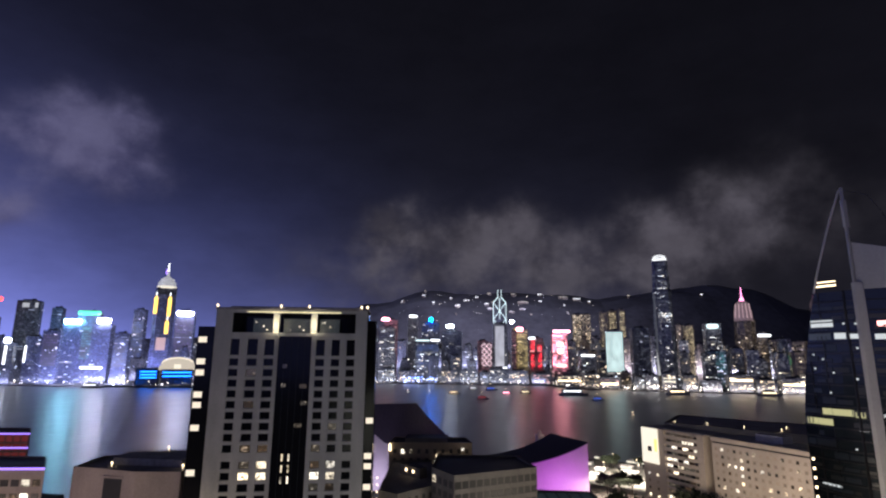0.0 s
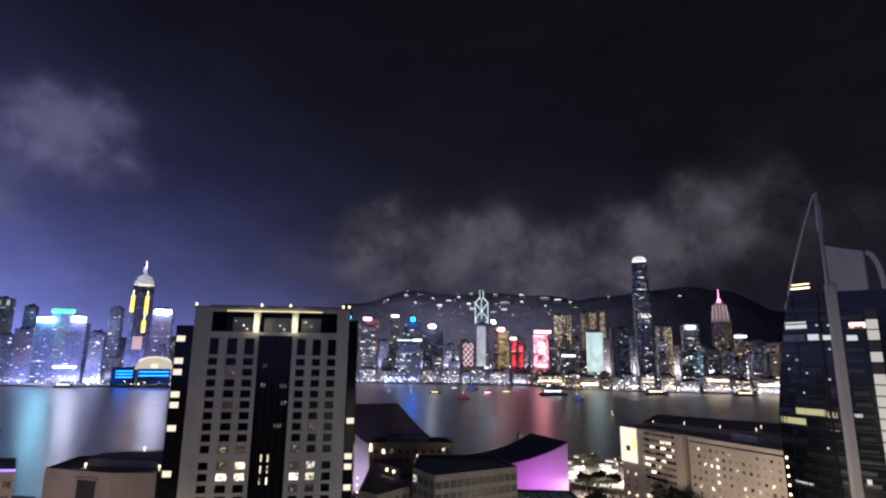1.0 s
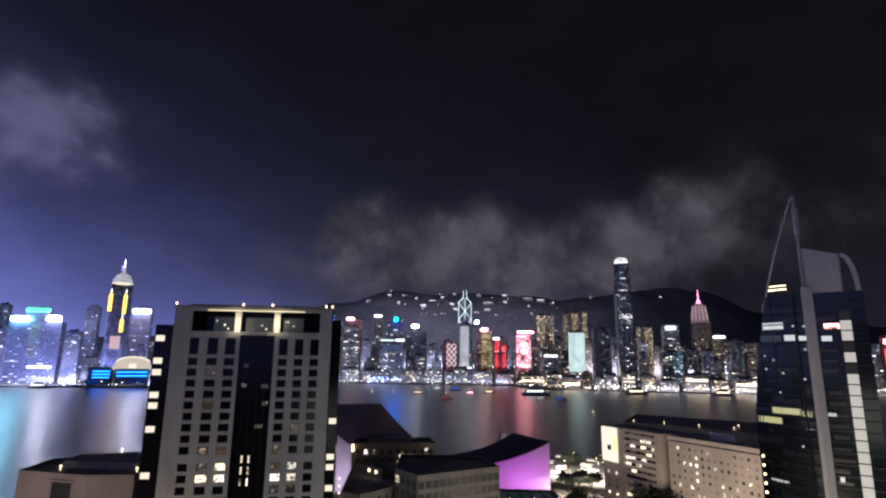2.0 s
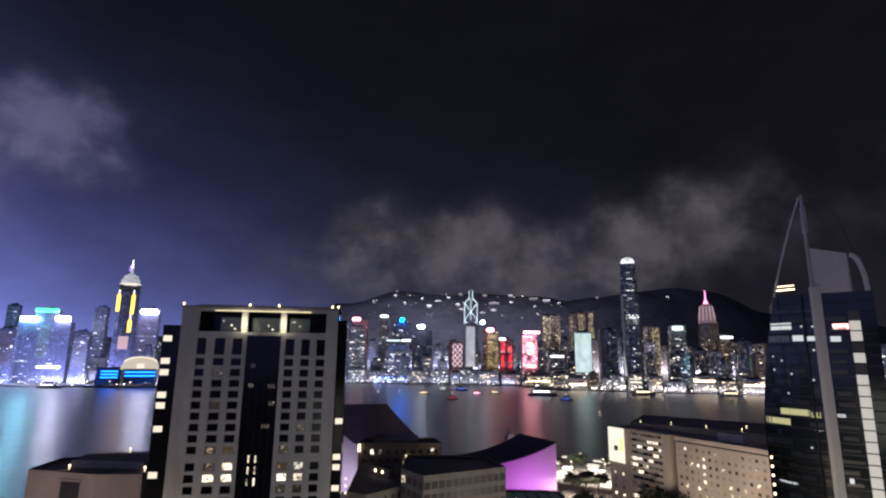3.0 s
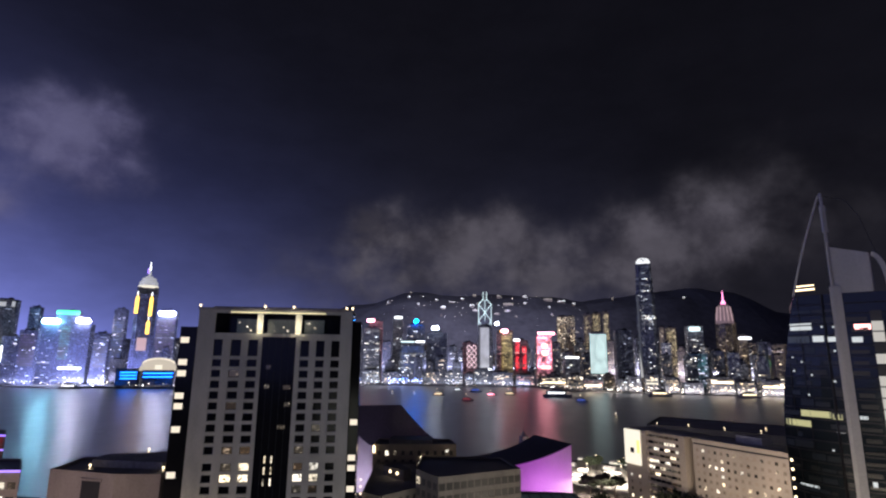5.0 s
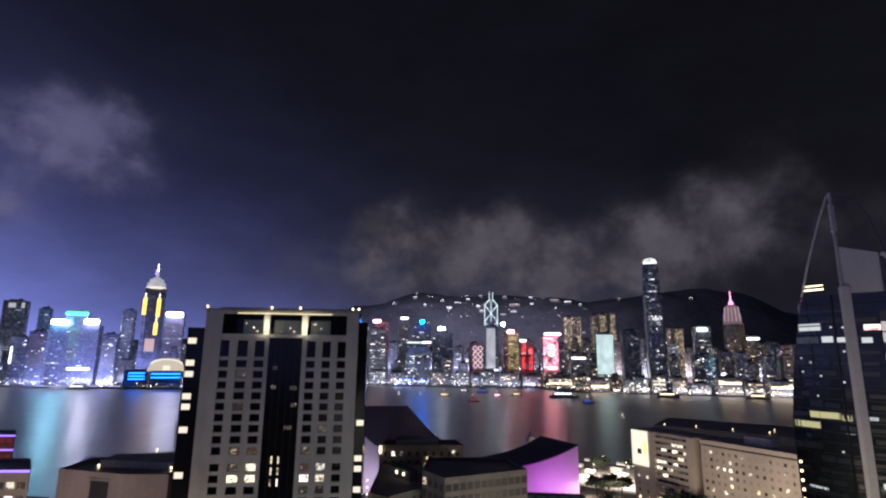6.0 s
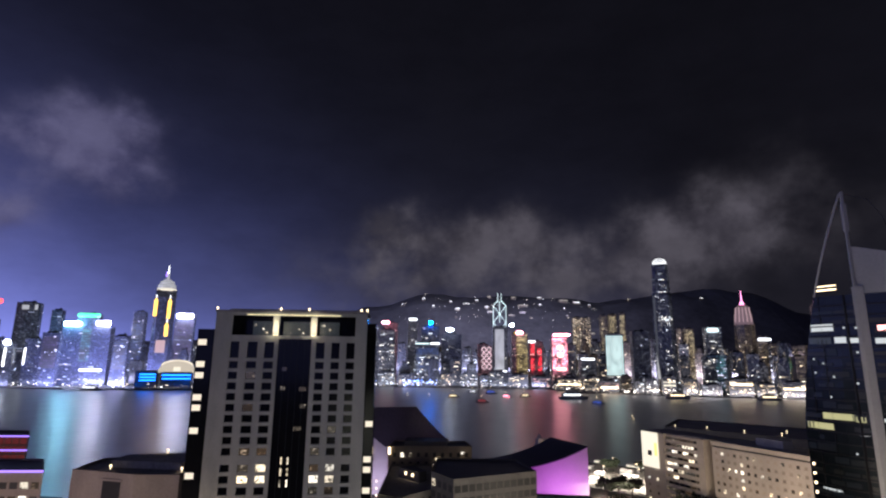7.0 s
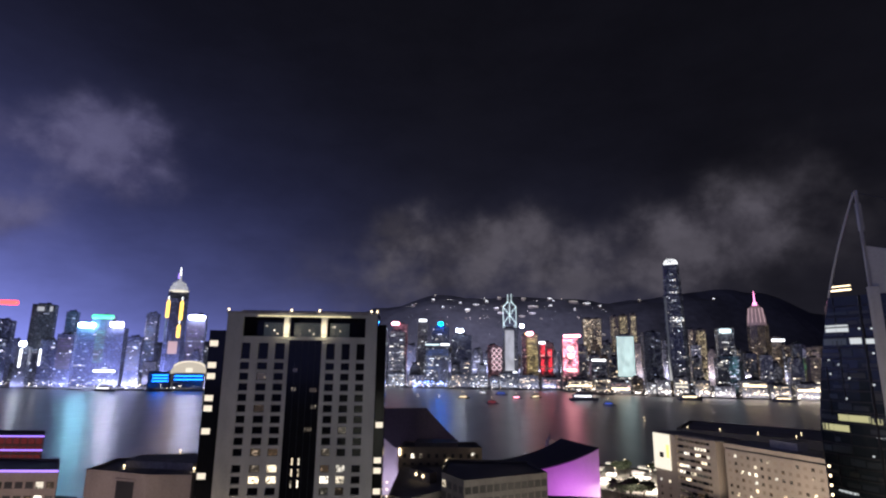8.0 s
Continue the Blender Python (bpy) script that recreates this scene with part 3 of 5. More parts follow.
for x0, x1 in ((-14.4, -7.0), (-4.2, 5.4), (8.0, 14.6)):
    bm = bmesh.new()
    box(bm, x0, x1, 5.0, 5.2, 88.0, 93.0)
    for i in range(5):
        xx = x0 + (x1 - x0) * i / 4
        box(bm, xx - 0.08, xx + 0.08, 4.86, 5.0, 88.0, 93.0)
    box(bm, x0, x1, 4.84, 5.0, 92.2, 92.5)
    part("terrace_glazing", bm, TERRACE, hotel, "glazed restaurant bay behind the crown")
    for i in range(3):
        bm = bmesh.new()
        xx = x0 + (x1 - x0) * RNG.uniform(0.05, 0.85)
        zz = RNG.choice((89.0, 90.2, 91.6))
        box(bm, xx, xx + RNG.uniform(0.2, 0.6), 4.7, 4.83, zz, zz + RNG.uniform(0.2, 0.4))
        part("lantern", bm, ROOM_LIT, hotel)
for x in (-25.5, -4.6, 4.8, 22.4, 24.4):
    bm = bmesh.new()
    disc(bm, x, 0.3, TOP + 0.7, TOP + 1.1, 0.09, 0.09, 8)
    disc(bm, x, 0.3, TOP + 1.1, TOP + 1.7, 0.34, 0.25, 10)
    part("roof_lamp", bm, SIGNS["warm"], hotel, "small bright roof edge lamp")

# ---------------------------------------------------------------- cultural hall with sweeping roofs
hall = thing("concert_hall", pose(0, 0, 0), "windowless tiled concert hall with sweeping concave dark roof", "hall")


def sweep(name_wall, name_roof, front, back, profile, z0, wall_mat, label):
    """Concave roof swept between a front line and a back line; profile gives the height at each step."""
    n = 24
    bm = bmesh.new()
    lo, hi, bl, bh = [], [], [], []
    for i in range(n + 1):
        s = i / n
        z = profile(s)
        fx, fy = front[0][0] + (front[1][0] - front[0][0]) * s, front[0][1] + (front[1][1] - front[0][1]) * s
        bx, by = back[0][0] + (back[1][0] - back[0][0]) * s, back[0][1] + (back[1][1] - back[0][1]) * s
        lo.append(bm.verts.new((fx, fy, z0)))
        hi.append(bm.verts.new((fx, fy, z)))
        bl.append(bm.verts.new((bx, by, z0)))
        bh.append(bm.verts.new((bx, by, z)))
    for i in range(n):
        bm.faces.new((lo[i], lo[i + 1], hi[i + 1], hi[i]))
        bm.faces.new((bl[i + 1], bl[i], bh[i], bh[i + 1]))
        bm.faces.new((hi[i], hi[i + 1], bh[i + 1], bh[i]))
    bm.faces.new((lo[0], hi[0], bh[0], bl[0]))
    bm.faces.new((lo[n], bl[n], bh[n], hi[n]))
    part(name_wall, bm, wall_mat, hall, label)
    bm = bmesh.new()
    over = 0.6
    tops, unders = [], []
    for i in range(n + 1):
        s = i / n
        z = profile(s)
        fx, fy = front[0][0] + (front[1][0] - front[0][0]) * s, front[0][1] + (front[1][1] - front[0][1]) * s
        bx, by = back[0][0] + (back[1][0] - back[0][0]) * s, back[0][1] + (back[1][1] - back[0][1]) * s
        d = Vector((fx - bx, fy - by)).normalized() * over
        tops.append((bm.verts.new((fx + d.x, fy + d.y, z + 0.55)), bm.verts.new((bx - d.x, by - d.y, z + 0.55))))
        unders.append((bm.verts.new((fx + d.x, fy + d.y, z + 0.02)), bm.verts.new((bx - d.x, by - d.y, z + 0.02))))
    for i in range(n):
        (a, b), (c, d2) = tops[i], tops[i + 1]
        (e, f), (h, k) = unders[i], unders[i + 1]
        bm.faces.new((a, c, d2, b))
        bm.faces.new((e, f, k, h))
        bm.faces.new((a, e, h, c))
        bm.faces.new((b, d2, k, f))
    bm.faces.new((tops[0][0], tops[0][1], unders[0][1], unders[0][0]))
    bm.faces.new((tops[n][0], unders[n][0], unders[n][1], tops[n][1]))
    part(name_roof, bm, ROOF_DARK, hall, "dark concave roof")


sweep("wall", "roof", ((-2.0, 364), (81, 351)), ((-10, 402), (65.5, 391)), lambda s: 15.0 + 4.0 * s + 14.3 * s ** 3.2, 3.2, PINK_TILE, "pale tiled wall lit magenta")
sweep("wall", "roof", ((-43, 356), (-68, 353)), ((-2.4, 371), (-26, 367)), lambda s: 31.0 + 23.0 * s ** 1.15, 3.2, PINK_TILE, "pale tiled wall lit lavender")


def wash(x, y, z, target, energy, colour, size):
    lamp = bpy.data.lights.new("wall_washer", "AREA")
    lamp.shape, lamp.size, lamp.size_y, lamp.energy, lamp.color = "RECTANGLE", size, 1.0, energy, colour
    ob = new("wall_washer", lamp)
    ob.matrix_world = look((x, y, z), target)


wash(64, 334, 4.5, (66, 354, 18), 8200, (0.70, 0.13, 1.0), 30)
wash(-46, 338, 6.0, (-52, 356, 26), 5200, (0.72, 0.62, 1.0), 14)
# ---------------------------------------------------------------- club building before the hall
def windowed(parent, a, b, z0, z1, n, storeys, w, h, lit, mats=(DULL_GLASS, ROOM_LIT, ROOM_DIM), seed=1, out=0.08, base=0.0):
    """A grid of framed windows along the wall from plan point a to b."""
    rng = random.Random(seed)
    ang = math.degrees(math.atan2(b[1] - a[1], b[0] - a[0]))
    length = math.hypot(b[0] - a[0], b[1] - a[1])
    store = {}
    for i in range(n):
        for j in range(storeys):
            r = rng.random()
            state = 1 if r < lit else 2 if r < lit * 2.2 else 0
            if state not in store:
                bm = bmesh.new()
                box(bm, -w / 2, w / 2, -out, 0.02, 0, h)
                box(bm, -w / 2 - 0.15, w / 2 + 0.15, -out - 0.12, 0.02, -0.18, -0.005)
                store[state] = mesh_of("window", bm, mats[state])
            s = (i + 0.5) / n
            ob = new("window", store[state])
            ob.parent = parent
            ob.matrix_basis = pose(a[0] + (b[0] - a[0]) * s, a[1] + (b[1] - a[1]) * s, z0 + (z1 - z0) * (j + 0.28) / storeys, 0, 0, ang)


def block(name, pts, z0, z1, wall, roof, label, category="building", parapet=1.0):
    ob = thing(name, pose(0, 0, 0), label, category)
    bm = bmesh.new()
    prism(bm, pts, z0, z1)
    part("wall", bm, wall, ob)
    cx, cy = sum(p[0] for p in pts) / len(pts), sum(p[1] for p in pts) / len(pts)
    inner = [(cx + (x - cx) * 0.96, cy + (y - cy) * 0.96) for x, y in pts]
    bm = bmesh.new()
    prism(bm, inner, z1 + 0.003, z1 + 0.25)
    part("roof", bm, roof, ob)
    bm = bmesh.new()
    n = len(pts)
    for i in range(n):
        (xa, ya), (xb, yb) = pts[i], pts[(i + 1) % n]
        (xc, yc), (xd, yd) = inner[(i + 1) % n], inner[i]
        prism(bm, [(xa, ya), (xb, yb), (xc, yc), (xd, yd)], z1 + 0.002, z1 + parapet)
    part("parapet", bm, wall, ob)
    return ob


club = block("club_building", [(-34, 291), (8.6, 293), (6, 312), (-33, 312)], 3.2, 40.0, BROWN_STONE, ROOF_DARK, "brown stone club building with dim lit windows")
windowed(club, (-33, 290.9), (8, 292.9), 26, 39, 10, 3, 1.6, 1.9, 0.16, seed=3)
wing = block("club_wing", [(-30, 226), (-22, 220), (-8.5, 236), (-12, 292), (-32, 290)], 3.2, 31.5, GREY_STONE, ROOF_GREY, "brown wing of a stone club building with lamps on its edge")
windowed(wing, (-21.8, 220), (-8.6, 235.7), 17, 31, 5, 4, 1.5, 1.8, 0.08, seed=5)
annex = block("club_annex", [(-9.3, 227.4), (-0.3, 212), (32.6, 230.6), (28, 256), (-8, 258)], 3.2, 40.0, GREY_STONE, ROOF_DARK, "grey-brown stone annex with bands of dark windows")
windowed(annex, (-0.3, 211.9), (32.5, 230.5), 18, 39.4, 12, 5, 2.5, 2.3, 0.02, seed=8)
windowed(annex, (-9.3, 227.2), (-0.5, 211.9), 18, 39.4, 4, 5, 2.6, 2.3, 0.03, seed=9)

# ---------------------------------------------------------------- tan hotel with a lit billboard
FACE = math.degrees(math.atan2(-0.907, 0.42))
tan = thing("tan_hotel", pose(96.7, 295.9, 3.2, 0, 0, FACE), "tan tiled hotel with balcony rows and scattered lit rooms", "hotel")
bm = bmesh.new()
box(bm, 0, 14.5, 0.0, 16, 0, 46.5)
box(bm, 14.5, 34.5, 1.4, 16, 0, 46.3)
box(bm, 34.5, 38.0, -0.2, 16, 0, 46.6)
box(bm, 38.0, 42.8, 6.5, 16, 0, 45.0)
part("wall", bm, TAN_TILE, tan, "tan tiled end wall and pilaster")
bm = bmesh.new()
prism(bm, [(42.8, -0.4), (86.6, -0.4), (74.4, 18), (42.8, 18)], 0, 44.4)
part("main_wall", bm, TAN_TILE, tan, "tan tiled long wall")
bm = bmesh.new()
prism(bm, [(42.6, -0.7), (86.8, -0.7), (74.2, 18.2), (42.6, 18.2)], 45.1, 46.8)
part("parapet", bm, TAN_TILE, tan, "pale parapet band")
bm = bmesh.new()
prism(bm, [(43.0, 0.0), (86.0, 0.0), (74.4, 17.8), (43.0, 17.8)], 44.4, 45.1)
part("shadow_gap", bm, DARK_METAL, tan)
bm = bmesh.new()
box(bm, 1, 40, 2, 15.5, 46.6, 46.9)
prism(bm, [(43.4, 1), (84.8, 1), (74.6, 17), (43.4, 17)], 46.8, 47.0)
box(bm, 60, 72, 6, 12, 47.0, 50.0)
part("roof", bm, ROOF_GREY, tan)
HR = random.Random(21)
bm = bmesh.new()
box(bm, 0, 20, -1.3, 0.0, 0, 0.25)
box(bm, 0, 20, -1.3, -1.15, 0.25, 1.2)
bal = mesh_of("balcony", bm, TAN_TILE)
glz = {}
for k, mt in enumerate((DARK_GLASS, ROOM_LIT, ROOM_DIM)):
    bm = bmesh.new()
    box(bm, 0.15, 3.2, -0.08, 0.0, 0.3, 2.2)
    box(bm, 1.6, 1.75, -0.14, -0.08, 0.3, 2.2)
    glz[k] = mesh_of("balcony_door", bm, mt)
for j in range(15):
    z = 43.0 - 2.9 * j
    ob = new("balcony", bal)
    ob.parent = tan
    ob.matrix_basis = pose(14.5, 1.4, z)
    for i in range(6):
        r = HR.random()
        ob = new("balcony_door", glz[1 if r < (0.5 if j in (1, 2, 4, 5, 11) and i < 4 else 0.06) else 2 if r < 0.75 else 0])
        ob.parent = tan
        ob.matrix_basis = pose(14.5 + 3.33 * i, 1.4, z)
for k, mt in enumerate((CURTAIN, ROOM_LIT, ROOM_DIM)):
    bm = bmesh.new()
    box(bm, -0.6, 0.6, -0.06, 0.02, 0, 1.1)
    box(bm, -0.75, 0.75, -0.2, 0.02, -0.14, -0.01)
    glz[k] = mesh_of("window", bm, mt)
for i in range(14):
    for j in range(13):
        r = HR.random()
        ob = new("window", glz[1 if r < 0.15 else 2 if r < 0.4 else 0])
        ob.parent = tan
        ob.matrix_basis = pose(45.0 + 3.05 * i, -0.4, 41.6 - 3.1 * j)
for j in range(6):
    for x in (3.5, 9.0):
        ob = new("window", glz[(1, 0, 2)[(j + int(x)) % 3]])
        ob.parent = tan
        ob.matrix_basis = pose(x, 0, 24.0 - 3.3 * j)
bm = bmesh.new()
box(bm, 0.0, 10.8, -0.8, -0.02, 29.6, 46.4)
bevelled(bm, 0.15)
part("billboard", bm, SIGNS["cream"], tan, "tall glowing cream billboard")
for x0, x1, z0, z1, m in ((8.7, 10.6, 35.5, 41.5, SIGNS["gold"]), (4.2, 6.8, 35.2, 37.6, DARK_METAL)):
    bm = bmesh.new()
    box(bm, x0, x1, -0.9, -0.81, z0, z1)
    bevelled(bm, 0.03)
    part("billboard_picture", bm, m, tan, "plain coloured patch on the billboard")
for j in range(10):
    bm = bmesh.new()
    disc(bm, 87.2, 0.5, 44.0 - 3.3 * j, 44.8 - 3.3 * j, 0.4, 0.4, 8)
    part("corner_lamp", bm, SIGNS["warm"], tan)

# ---------------------------------------------------------------- curved glass office tower
peking = thing("glass_office_tower", pose(0, 0, 0), "curved dark glass office tower with a tall sail fin", "tower")
LA, LC, RE = Vector((156.4, 256.0)), Vector((167.6, 230.6)), Vector((183.4, 216.8))


def sail(z):
    """How far the left edge has drawn in towards the corner column at a height."""
    k = max(0.0, (z - 55.0) / 103.0)
    return min(1.0, k ** 1.42)


def left_at(u, z, out=0.0):
    p = LA.lerp(LC, u)
    belly = 2.2 * math.sin(math.pi * min(max(u, 0), 1))
    nrm = Vector((-0.915, -0.403))
    return (p.x + nrm.x * (belly + out), p.y + nrm.y * (belly + out), z)


bm = bmesh.new()
LEVELS = [3.2 + 4.4 * i for i in range(25)] + [113.0]
rings = []
for z in LEVELS:
    u0 = sail(z)
    ring = [left_at(u0 + (1 - u0) * i / 6, z) for i in range(7)]
    ring += [(RE.x, RE.y, z), (199, 240, z), (184, 286, z)]
    rings.append([bm.verts.new(p) for p in ring])
for a, b in zip(rings, rings[1:]):
    for i in range(10):
        j = (i + 1) % 10
        bm.faces.new((a[i], a[j], b[j], b[i]))
bm.faces.new(rings[-1])
bm.faces.new(rings[0][::-1])
part("glass_wall", bm, BLUE_GLASS, peking, "dark blue curtain wall")
for z in LEVELS[1:-1]:
    u0 = sail(z)
    bm = bmesh.new()
    for i in range(6):
        bar(bm, left_at(u0 + (1 - u0) * i / 6, z, 0.1), left_at(u0 + (1 - u0) * (i + 1) / 6, z, 0.1), 0.28)
    bar(bm, (LC.x, LC.y - 0.2, z), (RE.x, RE.y - 0.2, z), 0.28)
    part("spandrel", bm, DARK_METAL, peking)
for u in (0.25, 0.5, 0.86):
    bm = bmesh.new()
    for z0, z1 in zip(LEVELS, LEVELS[1:]):
        if u > sail(z1) + 0.05:
            bar(bm, left_at(u, z0, 0.12), left_at(u, z1, 0.12), 0.16 if u < 0.8 else 0.4)
    part("mullion", bm, DARK_METAL, peking)
bm = bmesh.new()
prism(bm, [(LC.x - 1.4, LC.y - 0.6), (LC.x - 0.4, LC.y - 1.6), (LC.x + 2.0, LC.y - 2.9), (LC.x + 2.4, LC.y - 1.6), (LC.x, LC.y + 0.9)], 3.2, 116.0)
part("corner_column", bm, METAL, peking, "pale metal corner column")
bm = bmesh.new()
bar(bm, (LC.x, LC.y - 0.8, 116), (LC.x, LC.y - 0.8, 157.7), 0.45)
bar(bm, (LC.x, LC.y - 0.9, 140), (LC.x, LC.y - 0.9, 152), 0.8)
part("mast", bm, METAL, peking, "tall pale metal mast")
bm = bmesh.new()
heights = [113.0 + 44.0 * i / 13 for i in range(14)]
rail(bm, [left_at(sail(z), z) for z in heights], 0.35)
part("sail_edge", bm, METAL, peking, "thin curved metal edge of the sail fin")
bm = bmesh.new()
R2 = (RE - LC).normalized()


def right_at(s, z, out=0.0):
    return (LC.x + R2.x * s - R2.y * -out, LC.y + R2.y * s - R2.x * out, z)


rail(bm, [right_at(0, 157), right_at(9, 153), right_at(13, 145), right_at(17, 128)], 0.12)
part("sail_frame", bm, DARK_METAL, peking, "dark frame of the glazed sail fin")
bm = bmesh.new()
a, b, c, d = right_at(0.4, 0), right_at(14.2, 0), right_at(14.6, 0, -1.0), right_at(0.8, 0, -1.0)
prism(bm, [(p[0], p[1]) for p in (a, b, c, d)], 113.2, [133.6, 129.4, 129.4, 133.6])
part("roof_screen", bm, METAL, peking, "pale metal screen hiding the roof plant")
bm = bmesh.new()
quarter = [i / 10 * math.pi / 2 for i in range(11)]
rail(bm, [right_at(15.0 + 4.6 * math.sin(t), 113.2 + 15.5 * math.cos(t)) for t in quarter], 0.9)
part("roof_hoop", bm, METAL, peking, "curved metal hoop at the roof end")


def lit_left(u0, u1, z0, z1, mat):
    """Stretch of a lit floor that follows the bowed glass."""
    n = max(1, round((u1 - u0) / 0.06))
    us = [u0 + (u1 - u0) * i / n for i in range(n + 1)]
    ring = [left_at(u, z0, 0.3) for u in us] + [left_at(u, z0, 0.1) for u in reversed(us)]
    bm = bmesh.new()
    prism(bm, [(p[0], p[1]) for p in ring], z0, z1)
    part("lit_floor", bm, mat, peking, "stretch of a lit office floor")


def lit_right(s0, s1, z0, z1, mat, name="lit_floor", label="stretch of a lit office floor"):
    bm = bmesh.new()
    a, b = right_at(s0, z0, 0.45), right_at(s1, z0, 0.45)
    c, d = right_at(s1, z0, 0.2), right_at(s0, z0, 0.2)
    prism(bm, [(p[0], p[1]) for p in (a, b, c, d)], z0, z1)
    part(name, bm, mat, peking, label)


OFFICE = glowing("office_lit", (0.85, 0.9, 0.92), 0.75)
OFFICE_YELLOW = glowing("office_yellow", (0.9, 0.85, 0.42), 0.55)
OFFICE_DIM = glowing("office_dim", (0.6, 0.5, 0.36), 0.016, base=0.015)
STAIR = glowing("stair_lit", (0.95, 0.9, 0.82), 0.55)
lit_left(0.33, 0.67, 98.0, 101.0, OFFICE)
lit_left(0.27, 0.62, 92.6, 95.4, glowing("office_blue", (0.3, 0.45, 0.6), 0.05))
lit_left(0.67, 0.82, 92.8, 95.6, OFFICE)
lit_left(0.875, 0.985, 92.8, 94.8, OFFICE)
lit_left(0.35, 0.79, 61.2, 63.8, OFFICE_YELLOW)
lit_left(0.81, 0.93, 60.9, 63.0, OFFICE_YELLOW)
lit_left(0.06, 0.49, 56.8, 59.4, OFFICE_YELLOW)
lit_left(0.83, 0.94, 55.6, 56.2, OFFICE)
lit_left(0.2, 0.5, 32.2, 33.0, OFFICE)
lit_left(0.50, 0.78, 115.4, 116.0, SIGNS["warm"])
lit_left(0.52, 0.78, 117.2, 117.6, SIGNS["warm"])
for u, z in ((0.8, 98.8), (0.95, 98.6), (0.93, 88.6), (0.58, 78.4), (0.3, 80), (0.88, 76), (0.5, 70), (0.75, 48), (0.3, 86), (0.45, 84)):
    lit_left(u, u + 0.025, z, z + 0.7, OFFICE)
FLOOR_DIM = [glowing("floor_dim", c, k * 0.5, base=0.012) for c, k in (((0.30, 0.42, 0.50), 0.020), ((0.42, 0.44, 0.40), 0.028), ((0.24, 0.36, 0.52), 0.034))]
dim = random.Random(17)
for i in range(19):
    z = 25.6 + 4.4 * i
    u = max(sail(z + 3), 0.03)
    while u < 0.9:
        w = dim.choice((0.08, 0.14, 0.2, 0.3))
        if dim.random() < 0.45:
            lit_left(u, min(u + w, 0.97), z + 0.5, z + dim.uniform(1.6, 3.4), dim.choice(FLOOR_DIM))
        u += w + 0.02
lit_right(4.7, 8.3, 92.4, 94.6, OFFICE)
lit_right(6.0, 11.5, 97.6, 99.8, SIGNS["rose"], "red_sign", "small red lit sign")
lit_right(3.7, 6.5, 61.6, 62.9, OFFICE)
lit_right(5.0, 6.5, 36.0, 38.0, OFFICE)
PK = random.Random(3)
for i in range(16):
    z = 35.0 + 4.4 * i
    if PK.random() < 0.85:
        lit_right(PK.uniform(3, 5), PK.uniform(8.5, 11), z, z + PK.uniform(0.8, 1.8), OFFICE_DIM)
for i in range(17):
    z = 31.0 + 4.4 * i
    lit_right(11.8, 15.6, z, z + 3.9, STAIR if i not in (11, 13, 16) else OFFICE_DIM, "stair_window", "lit stair window")

# street block with red signs behind the glass tower
redblock = block("sign_block", [(226, 262), (250, 240), (268, 258), (244, 280)], 3.2, 96.0, BROWN_STONE, ROOF_DARK, "brown tower carrying large red lit signs", "tower")
for z0, z1, k in ((93, 95, "pink"), (82, 90, "red"), (72, 80, "rose"), (38, 64, "red")):
    bm = bmesh.new()
    prism(bm, [(227, 260.4), (249, 238.2), (249.6, 238.8), (227.6, 261)], z0, z1)
    part("red_sign", bm, SIGNS[k], redblock, "large red lit sign")

# ---------------------------------------------------------------- low buildings on the other side
podium = block("podium_block", [(-148.4, 219.8), (-118.8, 211.2), (-102.4, 212.2), (-100, 262), (-152, 244.3)], 3.2, 40.0, BEIGE_STONE, ROOF_GREY, "beige stone building with a flat felted roof")
shop = block("shop_block", [(-275, 304.8), (-234.9, 308.4), (-251.5, 330), (-290, 330)], 3.2, 40.0, BROWN_STONE, ROOF_DARK, "dark reddish block with violet light strips")
shop2 = block("shop_block", [(-190, 214), (-157.5, 217), (-174.5, 240), (-205, 240)], 3.2, 40.0, BEIGE_STONE, ROOF_DARK, "beige building with a lit top storey")
# unseen glowing panels added behind the viewpoint to light the facades ahead
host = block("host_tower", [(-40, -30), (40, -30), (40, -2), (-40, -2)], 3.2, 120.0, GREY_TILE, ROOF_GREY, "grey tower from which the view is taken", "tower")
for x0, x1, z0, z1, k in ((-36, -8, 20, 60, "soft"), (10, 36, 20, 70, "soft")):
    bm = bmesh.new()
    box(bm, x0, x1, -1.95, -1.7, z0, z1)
    part("fill_panel", bm, glowing("fill_panel_glow", (1.0, 1.0, 0.86), 2.1), host, "large unseen glowing panel added to light the facades ahead")

# dark panel for the shade of a recess, ledges and lamps of the podium block
for a, b, z0, z1, mt, nm, lb in ((0.52, 0.80, 26.0, 38.0, DULL_GLASS, "recess", "tall dark panel in place of a shaded recess"),):
    P, Q = Vector((-148.4, 219.8)), Vector((-118.8, 211.2))
    p, r = P.lerp(Q, a), P.lerp(Q, b)
    bm = bmesh.new()
    prism(bm, [(p.x, p.y - 0.12), (r.x, r.y - 0.12), (r.x, r.y + 0.5), (p.x, p.y + 0.5)], z0, z1)
    part(nm, bm, mt, podium, lb)
    bm = bmesh.new()
    prism(bm, [(p.x - 0.6, p.y - 0.5), (r.x + 0.6, r.y - 0.5), (r.x + 0.6, r.y + 0.1), (p.x - 0.6, p.y + 0.1)], z1, z1 + 0.8)
    part("ledge", bm, BEIGE_STONE, podium)
bm = bmesh.new()
prism(bm, [(-138, 228), (-108, 224), (-106, 254), (-140, 242)], 40.25, 43.0)
part("roof_house", bm, ROOF_GREY, podium)
